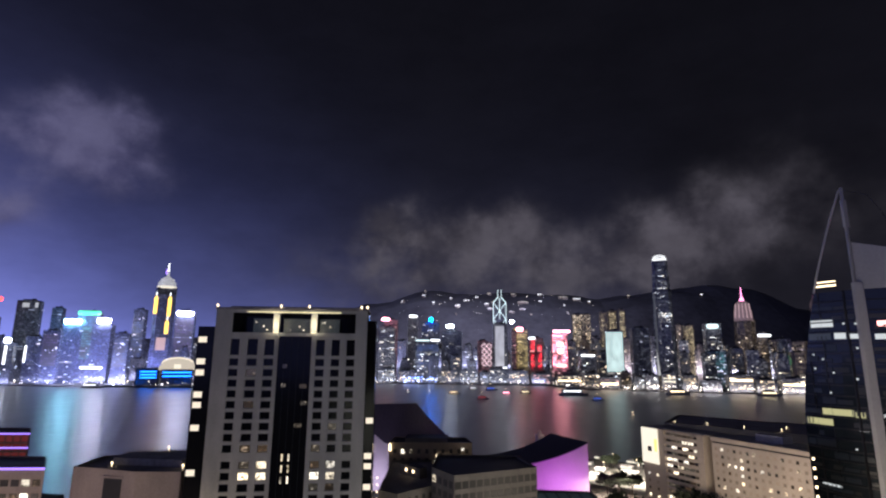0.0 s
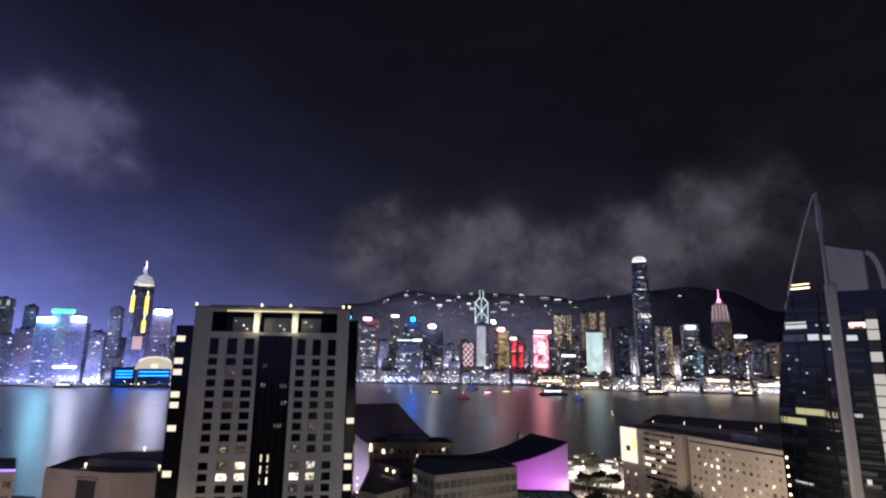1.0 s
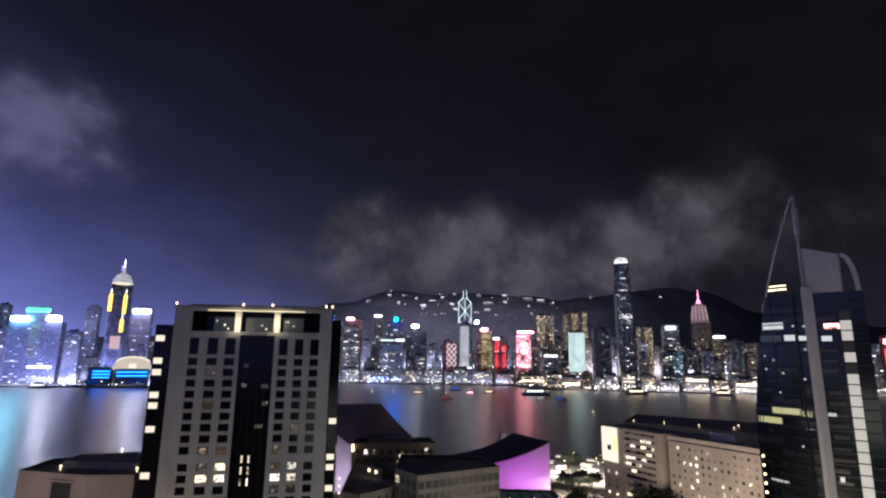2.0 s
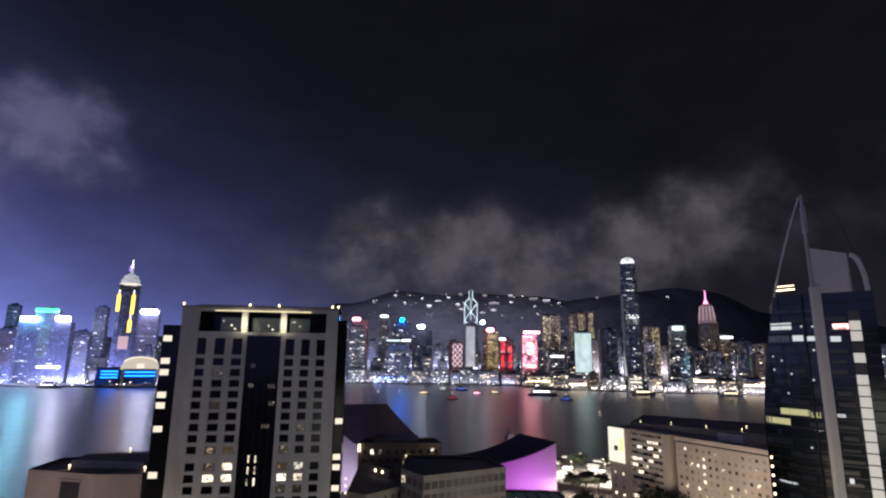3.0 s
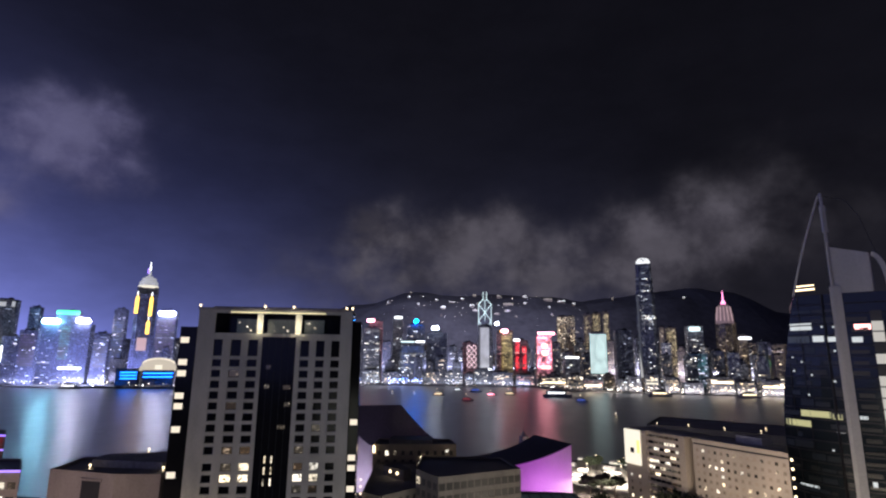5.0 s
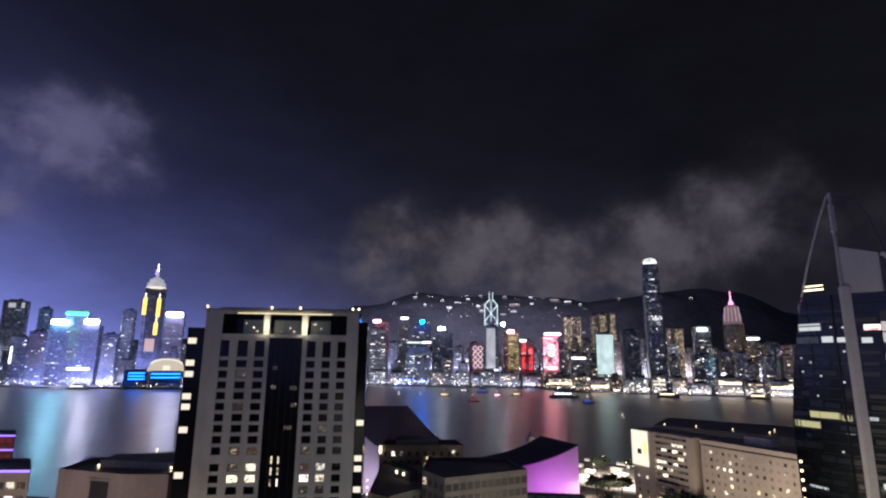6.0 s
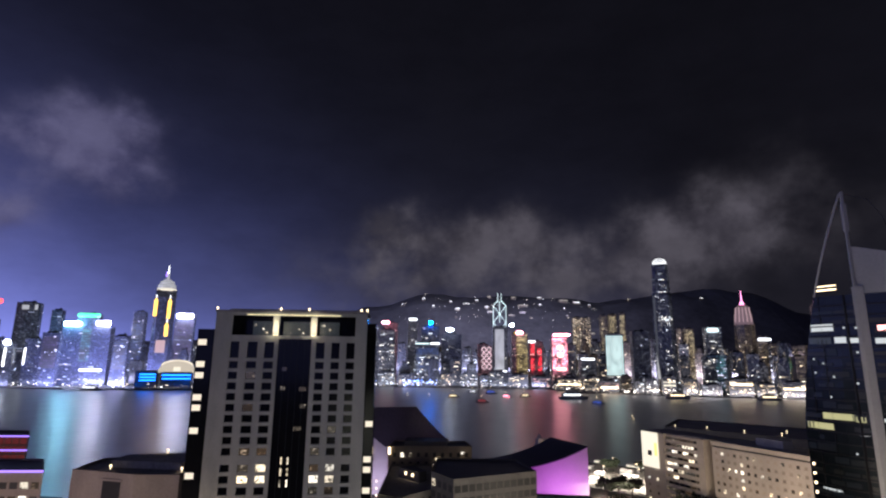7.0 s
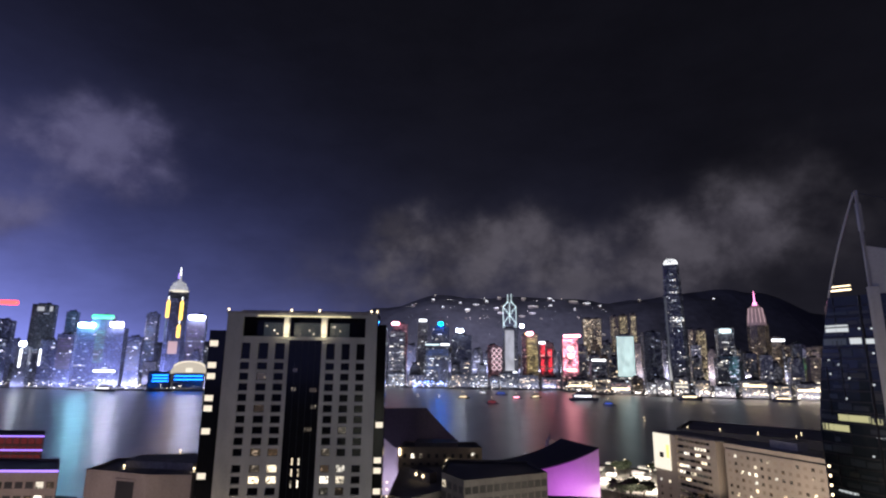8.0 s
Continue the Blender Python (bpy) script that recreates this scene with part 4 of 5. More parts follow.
for x, y, z in ((-136, 224, 41.4), (-125, 246, 44.2), (-106, 221, 41.4)):
    bm = bmesh.new()
    disc(bm, x, y, 40.2 if z < 43 else 43.0, z, 0.12, 0.1, 6)
    disc(bm, x, y, z, z + 0.6, 0.42, 0.32, 8)
    part("roof_lamp", bm, SIGNS["warm"], podium, "small bright roof lamp")
# violet strips and lit storeys of the shop blocks
for z in (40.4, 33.0):
    bm = bmesh.new()
    prism(bm, [(-275, 304.5), (-234.9, 308.1), (-234.9, 308.3), (-275, 304.7)], z, z + 0.7)
    part("light_strip", bm, SIGNS["violet"], shop, "violet light strip along the cornice")
RED_ROOM = glowing("red_room", (1.0, 0.12, 0.08), 0.10)
windowed(shop, (-272, 305.0), (-235.5, 308.3), 22, 40, 9, 4, 3.2, 3.2, 0.0, (RED_ROOM, RED_ROOM, RED_ROOM), seed=13)
bm = bmesh.new()
prism(bm, [(-190, 213.6), (-157.5, 216.6), (-157.5, 216.9), (-190, 213.9)], 40.2, 40.9)
part("light_strip", bm, SIGNS["violet"], shop2, "violet light strip along the cornice")
windowed(shop2, (-189, 213.9), (-158, 216.9), 28, 38, 8, 2, 2.8, 2.2, 0.25, seed=14)
# lamps along the club building
for j in range(9):
    bm = bmesh.new()
    disc(bm, -30.6, 225.2, 37.0 - 2.6 * j, 37.5 - 2.6 * j, 0.28, 0.28, 8)
    part("wall_lamp", bm, SIGNS["warm"], wing, "small warm wall lamp")
bm = bmesh.new()
disc(bm, -33.4, 290.4, 37.0, 40.4, 0.6, 0.5, 10)
part("corner_lamp", bm, SIGNS["warm"], club, "tall bright corner lamp")
for x, z in ((-9.0, 34.0), (-5.5, 33.8), (-3.0, 34.1), (3.8, 37.2), (3.8, 33.4), (-10, 31.0)):
    bm = bmesh.new()
    box(bm, x - 0.8, x + 0.8, 292.0 - 0.12 + (x + 34) * 0.047 - 1.6, 292.0 + (x + 34) * 0.047 - 1.0, z, z + 1.2)
    part("lit_window", bm, ROOM_LIT, club, "warm lit window")
bm = bmesh.new()
prism(bm, [(-26, 293), (-4, 294), (-4, 308), (-26, 308)], 40.3, 43.0)
part("roof_house", bm, ROOF_DARK, club)

# dark pier terminal reaching into the harbour
pier = block("pier_terminal", [(206, 562), (300, 465), (360, 540), (250, 640)], 0.0, 23.0, SEAWALL, ROOF_GREY, "long dark pier terminal with a flat roof", "terminal")
for x, y in ((214, 556), (240, 545), (262, 520), (284, 500), (296, 478), (300, 520)):
    bm = bmesh.new()
    disc(bm, x, y, 23.2, 25.4, 0.15, 0.12, 6)
    disc(bm, x, y, 25.4, 25.9, 0.45, 0.35, 8)
    part("roof_lamp", bm, SIGNS["warm"], pier, "bright roof lamp on a post")
# dark canopy roof before the hall
canopy = block("foyer_roof", [(30, 264), (66, 262), (66, 281), (31, 284)], 3.2, 20.0, ROOF_GREY, ROOF_DARK, "low foyer building with a dark flat roof")

TEAL_GLAZING = glowing("teal_glazing", (0.10, 0.32, 0.30), 0.035)
for i in range(6):
    bm = bmesh.new()
    box(bm, 32.5 + 5.4 * i, 36.9 + 5.4 * i, 264.5, 279.0, 20.26, 20.6)
    bevelled(bm, 0.1)
    part("skylight", bm, TEAL_GLAZING, canopy, "dim teal lit skylight")
for x in (31.0, 42.0, 53.0, 64.5):
    bm = bmesh.new()
    disc(bm, x, 263.4, 20.9, 21.4, 0.3, 0.25, 8)
    part("roof_lamp", bm, SIGNS["warm"], canopy, "bright lamp on the roof edge")
# stair house and parapet with two lamps on the roof of the club wing
stair = block("stair_house", [(-25.5, 262), (-15.5, 250), (-12.6, 254), (-19, 268)], 31.75, 35.6, GREY_STONE, ROOF_DARK, "small grey stair house on the club roof", "stair house", 0.5)
for x, y in ((-22.0, 257.4), (-18.6, 253.3)):
    bm = bmesh.new()
    disc(bm, x, y, 33.8, 34.9, 0.5, 0.4, 10)
    part("wall_lamp", bm, SIGNS["warm"], stair, "round warm wall lamp")


def tree(x, y, z, height, spread, seed):
    """Tapered trunk, limbs and a loose crown of many small leaf clumps."""
    rng = random.Random(seed)
    ob = thing("tree", pose(x, y, z), "dark broad-leaved tree on the waterfront plaza", "tree", "plaza trees")
    bm = bmesh.new()
    disc(bm, 0, 0, 0, height * 0.5, height * 0.035, height * 0.02, 8)
    tips = []
    for k in range(7):
        a = k * 0.9 + rng.uniform(-0.3, 0.3)
        tip = (math.cos(a) * spread * rng.uniform(0.3, 0.75), math.sin(a) * spread * rng.uniform(0.3, 0.75), height * rng.uniform(0.62, 0.9))
        bar(bm, (0, 0, height * rng.uniform(0.3, 0.48)), tip, height * 0.011)
        tips.append(tip)
    part("trunk", bm, BARK, ob)
    verts, faces = [], []
    for k in range(1700):
        cx, cy, cz = rng.choice(tips)
        px, py, pz = cx + rng.gauss(0, spread * 0.2), cy + rng.gauss(0, spread * 0.2), cz + rng.gauss(0, height * 0.08)
        s = rng.uniform(0.4, 0.95)
        d = Vector((rng.gauss(0, 1), rng.gauss(0, 1), rng.gauss(0, 1))).normalized() * s
        e = d.cross(Vector((rng.gauss(0, 1), rng.gauss(0, 1), rng.gauss(0, 1)))).normalized() * s * 0.6
        i = len(verts)
        verts += [(px - d.x, py - d.y, pz - d.z), (px + e.x, py + e.y, pz + e.z), (px + d.x, py + d.y, pz + d.z), (px - e.x, py - e.y, pz - e.z)]
        faces.append((i, i + 1, i + 2, i + 3))
    me = bpy.data.meshes.new("crown")
    me.from_pydata(verts, [], faces)
    me.materials.append(LEAF)
    crown = new("crown", me)
    crown.parent = ob


for k, (x, y, z, h, s) in enumerate(((113, 430, 3.3, 10, 5.5), (120, 438, 3.3, 9, 5.0), (99, 352, 3.3, 13, 7.0), (106, 349, 3.3, 12, 6.5), (93, 356, 3.3, 11, 6.0), (106, 262, 3.2, 23, 8.0), (112, 252, 3.2, 23, 7.0), (140, 436, 3.3, 8, 4.5), (72, 268, 3.2, 20, 8.5), (80, 262, 3.2, 19, 8.0))):
    tree(x, y, z, h, s, 50 + k)
# white lit canopies, stalls and lamp posts on the plaza
for k, (x, y, w, d) in enumerate(((121, 463, 18, 5), (140, 447, 14, 5), (101, 440, 8, 4), (104, 415, 7, 4), (122, 405, 12, 4), (95, 395, 6, 4), (126, 425, 9, 3.5))):
    tent = thing("canopy", pose(x, y, 3.3, 0, 0, -35), "white lit fabric canopy on the waterfront plaza", "canopy", "plaza canopies")
    bm = bmesh.new()
    prism(bm, [(-w / 2, -d / 2), (w / 2, -d / 2), (w / 2, d / 2), (-w / 2, d / 2)], 3.6, [3.8, 3.8, 4.4, 4.4])
    part("roof", bm, PINK_TILE, tent)
    bm = bmesh.new()
    box(bm, -w / 2 + 0.3, w / 2 - 0.3, -d / 2 + 0.3, -d / 2 + 0.5, 2.2, 3.4)
    part("light_panel", bm, SIGNS["cream"], tent, "bright lit front")
    for px in (-w / 2 + 0.2, w / 2 - 0.2):
        for py in (-d / 2 + 0.2, d / 2 - 0.2):
            bm = bmesh.new()
            disc(bm, px, py, 0, 3.6, 0.1, 0.1, 6)
            part("post", bm, METAL, tent)
for k, (x, y) in enumerate(((98, 380), (103, 400), (108, 420), (114, 445), (125, 456), (135, 430), (118, 390), (110, 370), (143, 444), (130, 410))):
    post = thing("street_lamp", pose(x, y, 3.3), "slim street lamp with a bright head on the plaza", "street lamp", "plaza lamps")
    bm = bmesh.new()
    disc(bm, 0, 0, 0, 7.0, 0.12, 0.08, 8)
    part("pole", bm, METAL, post)
    bm = bmesh.new()
    disc(bm, 0, 0, 7.0, 7.6, 0.5, 0.35, 10)
    part("head", bm, SIGNS["warm"], post)

# old clock tower on the near waterfront, beyond the hall
clock = thing("clock_tower", pose(62.8, 425, 3.2, 0, 0, 20), "slim brick clock tower with a stepped stone top", "tower")
bm = bmesh.new()
box(bm, -2.6, 2.6, -2.6, 2.6, 0, 21)
part("shaft", bm, PINK_TILE, clock, "pale brick shaft in pink light")
for z0, z1, r in ((21, 21.6, 3.1), (21.6, 25.0, 2.3), (25.0, 25.5, 2.8)):
    bm = bmesh.new()
    box(bm, -r, r, -r, r, z0, z1)
    part("cornice" if r > 2.5 else "belfry", bm, PINK_TILE, clock)
bm = bmesh.new()
disc(bm, 0, 0, 25.5, 27.0, 1.9, 1.5, 8)
disc(bm, 0, 0, 27.0, 29.2, 1.5, 0.3, 8)
part("cupola", bm, PINK_TILE, clock)
bm = bmesh.new()
disc(bm, 0, 0, 29.2, 32.5, 0.12, 0.05, 6)
part("finial", bm, METAL, clock)
bm = bmesh.new()
for i in range(16):
    a, b = 2 * math.pi * i / 16, 2 * math.pi * (i + 1) / 16
    bar(bm, (1.5 * math.cos(a), -2.68, 18.5 + 1.5 * math.sin(a)), (1.5 * math.cos(b), -2.68, 18.5 + 1.5 * math.sin(b)), 0.1)
part("clock_face", bm, METAL, clock, "round clock face ring")
wash(60.5, 414, 4.5, (62.8, 424, 22), 1500, (1.0, 0.45, 0.75), 3)
# ---------------------------------------------------------------- towers of the far shore
FAR = random.Random(11)


def far_tower(x, y, w, dep, h, skin="dark", lit=0.10, panes="white", base=3.0, crown="flat", strips=0.0, label="", bands=0.05, pitch=3.4):
    """One tower: wall, rooftop plant and lit panes on the faces towards the water."""
    ang = math.degrees(math.atan2(-x, y)) * 0.6 + FAR.uniform(-6, 6)
    words = {"dark": "dark glass", "grey": "grey concrete", "warm": "beige concrete", "pink": "pink lit", "blue": "blue lit glass", "teal": "teal lit glass"}
    tone = {"warm": "warm", "white": "white", "cool": "bluish", "pink": "pink", "green": "greenish", "gold": "golden"}
    ob = thing("far_tower", pose(x, y, base, 0, 0, ang), label or "%s high-rise with %s lit windows by the far shore" % (words[skin], tone[panes]), "tower", "far shore towers")
    bm = bmesh.new()
    if crown == "chamfer":
        c = w * 0.2
        prism(bm, [(-w / 2 + c, -dep / 2), (w / 2 - c, -dep / 2), (w / 2, -dep / 2 + c), (w / 2, dep / 2), (-w / 2, dep / 2), (-w / 2, -dep / 2 + c)], 0, h)
    elif crown == "step":
        box(bm, -w / 2, w / 2, -dep / 2, dep / 2, 0, h * 0.86)
        box(bm, -w * 0.36, w * 0.36, -dep * 0.4, dep * 0.4, h * 0.86, h * 0.95)
        box(bm, -w * 0.22, w * 0.22, -dep * 0.3, dep * 0.3, h * 0.95, h)
    else:
        box(bm, -w / 2, w / 2, -dep / 2, dep / 2, 0, h)
    part("wall", bm, SKINS[skin], ob)
    bm = bmesh.new()
    box(bm, -w * 0.3, w * 0.25, -dep * 0.25, dep * 0.3, h, h + 4.5)
    box(bm, w * 0.05, w * 0.2, -dep * 0.1, dep * 0.2, h + 4.5, h + 7.5)
    part("roof_plant", bm, DARK_METAL, ob)
    rects = []
    top = h * (0.86 if crown == "step" else 1.0) - 3
    inset = w * 0.2 if crown == "chamfer" else 1.0
    nf = int((top - 5) / 3.8)
    cols = max(2, int((w - 2 * inset) / pitch))
    lines = [FAR.random() < strips for _ in range(cols)]
    for j in range(nf):
        z = 5 + j * 3.8
        full = FAR.random() < bands
        i = 0
        while i < cols:
            p = 0.6 if full else (min(lit * 3, 0.6) if lines[i] else lit * 0.5)
            if FAR.random() < p:
                run = 1 if strips else min(FAR.choice((1, 1, 1, 2, 2, 3, 5)), cols - i)
                rects.append(((-w / 2 + inset + i * pitch + 0.4, -dep / 2 - 0.25, z), (pitch * (run - 0.26), 0, 0), (0, 0, 2.3 if run < 4 else 1.6)))
                i += run
            else:
                i += 1
        for side in (-1, 1):
            for i in range(int(dep / pitch)):
                if FAR.random() < lit * 0.4:
                    rects.append(((side * (w / 2 + 0.25), -dep / 2 + i * pitch + (0.4 if crown != "chamfer" else w * 0.2), z), (0, pitch * 0.7, 0), (0, 0, 2.3)))
    if rects:
        quads("lit_glazing", rects, PANES[panes], ob, kind="stuff")
    ob["front"] = dep / 2
    return ob


def sign(ob, x0, x1, z0, z1, colour, name="roof_sign", label="", thick=1.2):
    """A lit sign with rounded edges, or a flat glowing panel for a lit facade, set before the front of a tower."""
    bm = bmesh.new()
    y = -ob["front"] - (0.4 if colour[:4] != "wash" else 0.1)
    small = min(z1 - z0, x1 - x0)
    flat = colour[:4] == "wash" or colour in ("screen", "facade")
    thick = 0.1 if flat else small * 0.9
    box(bm, x0, x1, y - thick, y, z0, z1)
    bevelled(bm, thick * 0.3 if flat else small * 0.38, 1 if flat else 3)
    part(name, bm, SIGNS[colour], ob, label)
# ---------------------------------------------------------------- landmark towers of the far shore
ob = far_tower(-1430, 1632, 52.5, 40, 197, "blue", 0.08, "cool")
sign(ob, -13.1, 36.7, 243.4, 257.1, "red")
ob = far_tower(-1355, 1695, 62.2, 40, 252, "dark", 0.04, "cool")
sign(ob, -17.0, 1.4, 230.1, 244.2, "wash_white")
sign(ob, 15.6, 24.0, 230.1, 246.1, "wash_white")
ob = far_tower(-1320, 1776, 31.9, 26, 237, "blue", 0.10, "cool")
ob = far_tower(-1165, 1711, 137.0, 40, 180, "blue", 0.05, "cool", bands=0.08)
sign(ob, -62.6, -14.9, 179.7, 193.6, "cyan")
sign(ob, 28.3, 67.0, 183.3, 197.7, "pale")
sign(ob, -28.3, 35.7, 208.0, 220.4, "green")
sign(ob, -13.0, 15.0, 71.3, 172.0, "wash_teal")
sign(ob, -5.0, 58.0, 42.0, 49.0, "soft")
sign(ob, -62.6, -50.6, 59.0, 64.1, "wash_white")
sign(ob, -46.2, -29.8, 59.1, 64.2, "wash_white")
ob = far_tower(-1208, 1616, 43.8, 35, 155, "blue", 0.1, "cool")
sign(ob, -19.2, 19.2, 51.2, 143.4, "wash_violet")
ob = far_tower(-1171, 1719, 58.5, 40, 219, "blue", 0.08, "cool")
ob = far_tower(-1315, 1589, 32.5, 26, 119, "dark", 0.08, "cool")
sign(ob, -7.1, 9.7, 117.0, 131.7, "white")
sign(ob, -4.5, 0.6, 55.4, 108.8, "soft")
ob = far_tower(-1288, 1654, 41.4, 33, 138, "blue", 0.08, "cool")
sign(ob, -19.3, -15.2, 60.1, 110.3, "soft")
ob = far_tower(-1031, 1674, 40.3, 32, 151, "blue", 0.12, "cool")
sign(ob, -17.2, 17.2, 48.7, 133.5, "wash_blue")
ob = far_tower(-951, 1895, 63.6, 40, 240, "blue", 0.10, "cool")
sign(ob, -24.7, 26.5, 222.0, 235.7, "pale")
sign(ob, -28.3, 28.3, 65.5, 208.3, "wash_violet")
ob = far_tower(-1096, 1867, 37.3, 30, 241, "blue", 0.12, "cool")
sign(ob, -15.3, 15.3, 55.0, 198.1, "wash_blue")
ob = far_tower(-250, 1994, 56.4, 40, 195, "grey", 0.12, "white", bands=0.1)
sign(ob, -20.1, 8.1, 215.6, 225.8, "pink")
ob = far_tower(-245, 2056, 51.9, 40, 224, "pink", 0.06, "pink")
ob = far_tower(-165, 2089, 38.2, 31, 245, "grey", 0.05, "white")
sign(ob, -14.8, 14.8, 236.0, 244.6, "soft")
ob = far_tower(-101, 2168, 70.3, 40, 220, "dark", 0.06, "white")
sign(ob, -7.5, 7.5, 227.0, 239.0, "azure")
ob = far_tower(-102, 1977, 86.1, 40, 149, "dark", 0.10, "white", bands=0.1)
sign(ob, -43.0, 7.0, 143.1, 148.1, "line")
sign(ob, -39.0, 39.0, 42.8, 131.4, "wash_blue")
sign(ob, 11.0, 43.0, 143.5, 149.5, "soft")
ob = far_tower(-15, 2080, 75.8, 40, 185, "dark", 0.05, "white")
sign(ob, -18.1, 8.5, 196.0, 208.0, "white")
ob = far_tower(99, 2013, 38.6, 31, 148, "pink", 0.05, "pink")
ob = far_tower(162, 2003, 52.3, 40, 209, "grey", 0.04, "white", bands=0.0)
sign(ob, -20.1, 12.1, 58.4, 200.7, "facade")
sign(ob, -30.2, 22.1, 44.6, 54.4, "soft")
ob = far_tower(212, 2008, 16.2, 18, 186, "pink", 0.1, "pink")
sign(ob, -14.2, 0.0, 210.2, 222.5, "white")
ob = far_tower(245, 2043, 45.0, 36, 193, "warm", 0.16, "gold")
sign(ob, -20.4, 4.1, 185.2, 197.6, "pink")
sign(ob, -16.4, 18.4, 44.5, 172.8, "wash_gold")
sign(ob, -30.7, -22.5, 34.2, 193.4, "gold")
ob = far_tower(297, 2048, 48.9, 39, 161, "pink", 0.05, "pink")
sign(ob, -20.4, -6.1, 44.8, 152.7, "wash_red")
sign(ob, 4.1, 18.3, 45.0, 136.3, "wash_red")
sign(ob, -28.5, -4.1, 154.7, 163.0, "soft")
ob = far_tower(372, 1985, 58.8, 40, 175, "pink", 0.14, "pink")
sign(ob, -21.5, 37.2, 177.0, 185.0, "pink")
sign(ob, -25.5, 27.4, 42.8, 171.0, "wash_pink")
sign(ob, -9.8, 13.7, 127.2, 145.1, "rose")
sign(ob, -9.8, 13.7, 101.6, 121.3, "rose")
sign(ob, -13.7, 21.5, 56.5, 68.2, "rose")
ob = far_tower(450, 1897, 53.6, 40, 92, "grey", 0.05, "white")
sign(ob, -24.9, 21.2, 93.8, 99.5, "soft")
ob = far_tower(529, 1846, 56.7, 40, 179, "grey", 0.03, "white")
sign(ob, -26.6, 26.6, 45.2, 173.3, "screen")
ob = far_tower(544, 2458, 43.5, 35, 227, "warm", 0.2, "warm", strips=0.4, base=60)
ob = far_tower(582, 2445, 33.5, 27, 226, "warm", 0.2, "warm", strips=0.4, base=60)
ob = far_tower(640, 2378, 32.4, 26, 231, "warm", 0.25, "gold", strips=0.5, base=60)
ob = far_tower(676, 2368, 32.1, 26, 235, "warm", 0.25, "gold", strips=0.5, base=60)
ob = far_tower(714, 2355, 27.2, 22, 239, "warm", 0.25, "gold", strips=0.5, base=60)
ob = far_tower(621, 1869, 54.9, 40, 190, "dark", 0.03, "cool", bands=0.0)
ob = far_tower(828, 2048, 19.0, 18, 213, "warm", 0.2, "warm", strips=0.4)
ob = far_tower(878, 2087, 34.6, 28, 215, "warm", 0.2, "gold", strips=0.4)
ob = far_tower(849, 1833, 49.6, 40, 204, "grey", 0.12, "white", bands=0.15)
sign(ob, -21.5, 14.9, 186.0, 200.8, "line")
ob = far_tower(810, 1741, 53.2, 40, 111, "teal", 0.12, "cool", bands=0.2)
sign(ob, -21.9, 21.9, 46.4, 104.5, "wash_teal")
ob = far_tower(1060, 2028, 60.8, 40, 231, "warm", 0.05, "warm", bands=0.03)
ob = far_tower(1020, 1848, 25.8, 21, 177, "warm", 0.08, "warm")
sign(ob, -16.1, 22.6, 162.5, 169.9, "soft")
ob = far_tower(1016, 1734, 25.3, 20, 151, "dark", 0.1, "warm")
sign(ob, -5.2, 6.7, 75.4, 89.0, "green")
ob = far_tower(-1469, 1795, 52.5, 40, 34, "dark", 0.35, "white", bands=0.35, label="low waterfront building with bright white lit storeys")
sign(ob, -23.3, 23.3, 16.3, 23.5, "soft")
ob = far_tower(-1357, 1757, 52.4, 40, 36, "dark", 0.35, "white", bands=0.35, label="low waterfront building with bright white lit storeys")
sign(ob, -23.3, 23.3, 20.2, 27.2, "soft")
ob = far_tower(-1311, 1792, 54.4, 40, 34, "dark", 0.35, "warm", bands=0.35, label="low waterfront building with bright warm lit storeys")
sign(ob, -24.2, 24.2, 19.6, 26.8, "soft")
ob = far_tower(-1237, 1782, 48.9, 39, 37, "dark", 0.35, "white", bands=0.35, label="low waterfront building with bright white lit storeys")
sign(ob, -21.4, 21.4, 25.9, 31.2, "soft")
ob = far_tower(-1153, 1755, 70.4, 40, 57, "dark", 0.35, "white", bands=0.35, label="low waterfront building with bright white lit storeys")
sign(ob, -32.1, 32.1, 43.1, 55.4, "soft")
ob = far_tower(-1030, 1677, 44.5, 36, 32, "dark", 0.35, "white", bands=0.35, label="low waterfront building with bright white lit storeys")
ob = far_tower(-242, 1965, 55.5, 40, 48, "dark", 0.35, "white", bands=0.35, label="low waterfront building with bright white lit storeys")
ob = far_tower(-175, 1962, 59.5, 40, 41, "dark", 0.35, "warm", bands=0.35, label="low waterfront building with bright warm lit storeys")
ob = far_tower(-17, 1973, 32.1, 26, 44, "dark", 0.35, "warm", bands=0.35, label="low waterfront building with bright warm lit storeys")
ob = far_tower(48, 1969, 61.7, 40, 44, "dark", 0.35, "white", bands=0.35, label="low waterfront building with bright white lit storeys")
ob = far_tower(149, 1944, 62.5, 40, 51, "dark", 0.35, "white", bands=0.35, label="low waterfront building with bright white lit storeys")
ob = far_tower(217, 1928, 67.4, 40, 43, "dark", 0.35, "warm", bands=0.35, label="low waterfront building with bright warm lit storeys")
ob = far_tower(291, 1898, 65.9, 40, 38, "dark", 0.35, "pink", bands=0.35, label="low waterfront building with bright pink lit storeys")
ob = far_tower(363, 1783, 78.7, 40, 35, "dark", 0.35, "warm", bands=0.35, label="low waterfront building with bright warm lit storeys")
sign(ob, -35.8, 35.8, 15.6, 19.1, "warm")
ob = far_tower(419, 1729, 47.0, 38, 43, "dark", 0.35, "warm", bands=0.35, label="low waterfront building with bright warm lit storeys")
ob = far_tower(459, 1678, 56.5, 40, 32, "dark", 0.35, "pink", bands=0.35, label="low waterfront building with bright pink lit storeys")
sign(ob, -25.0, 25.0, 10.7, 15.6, "warm")
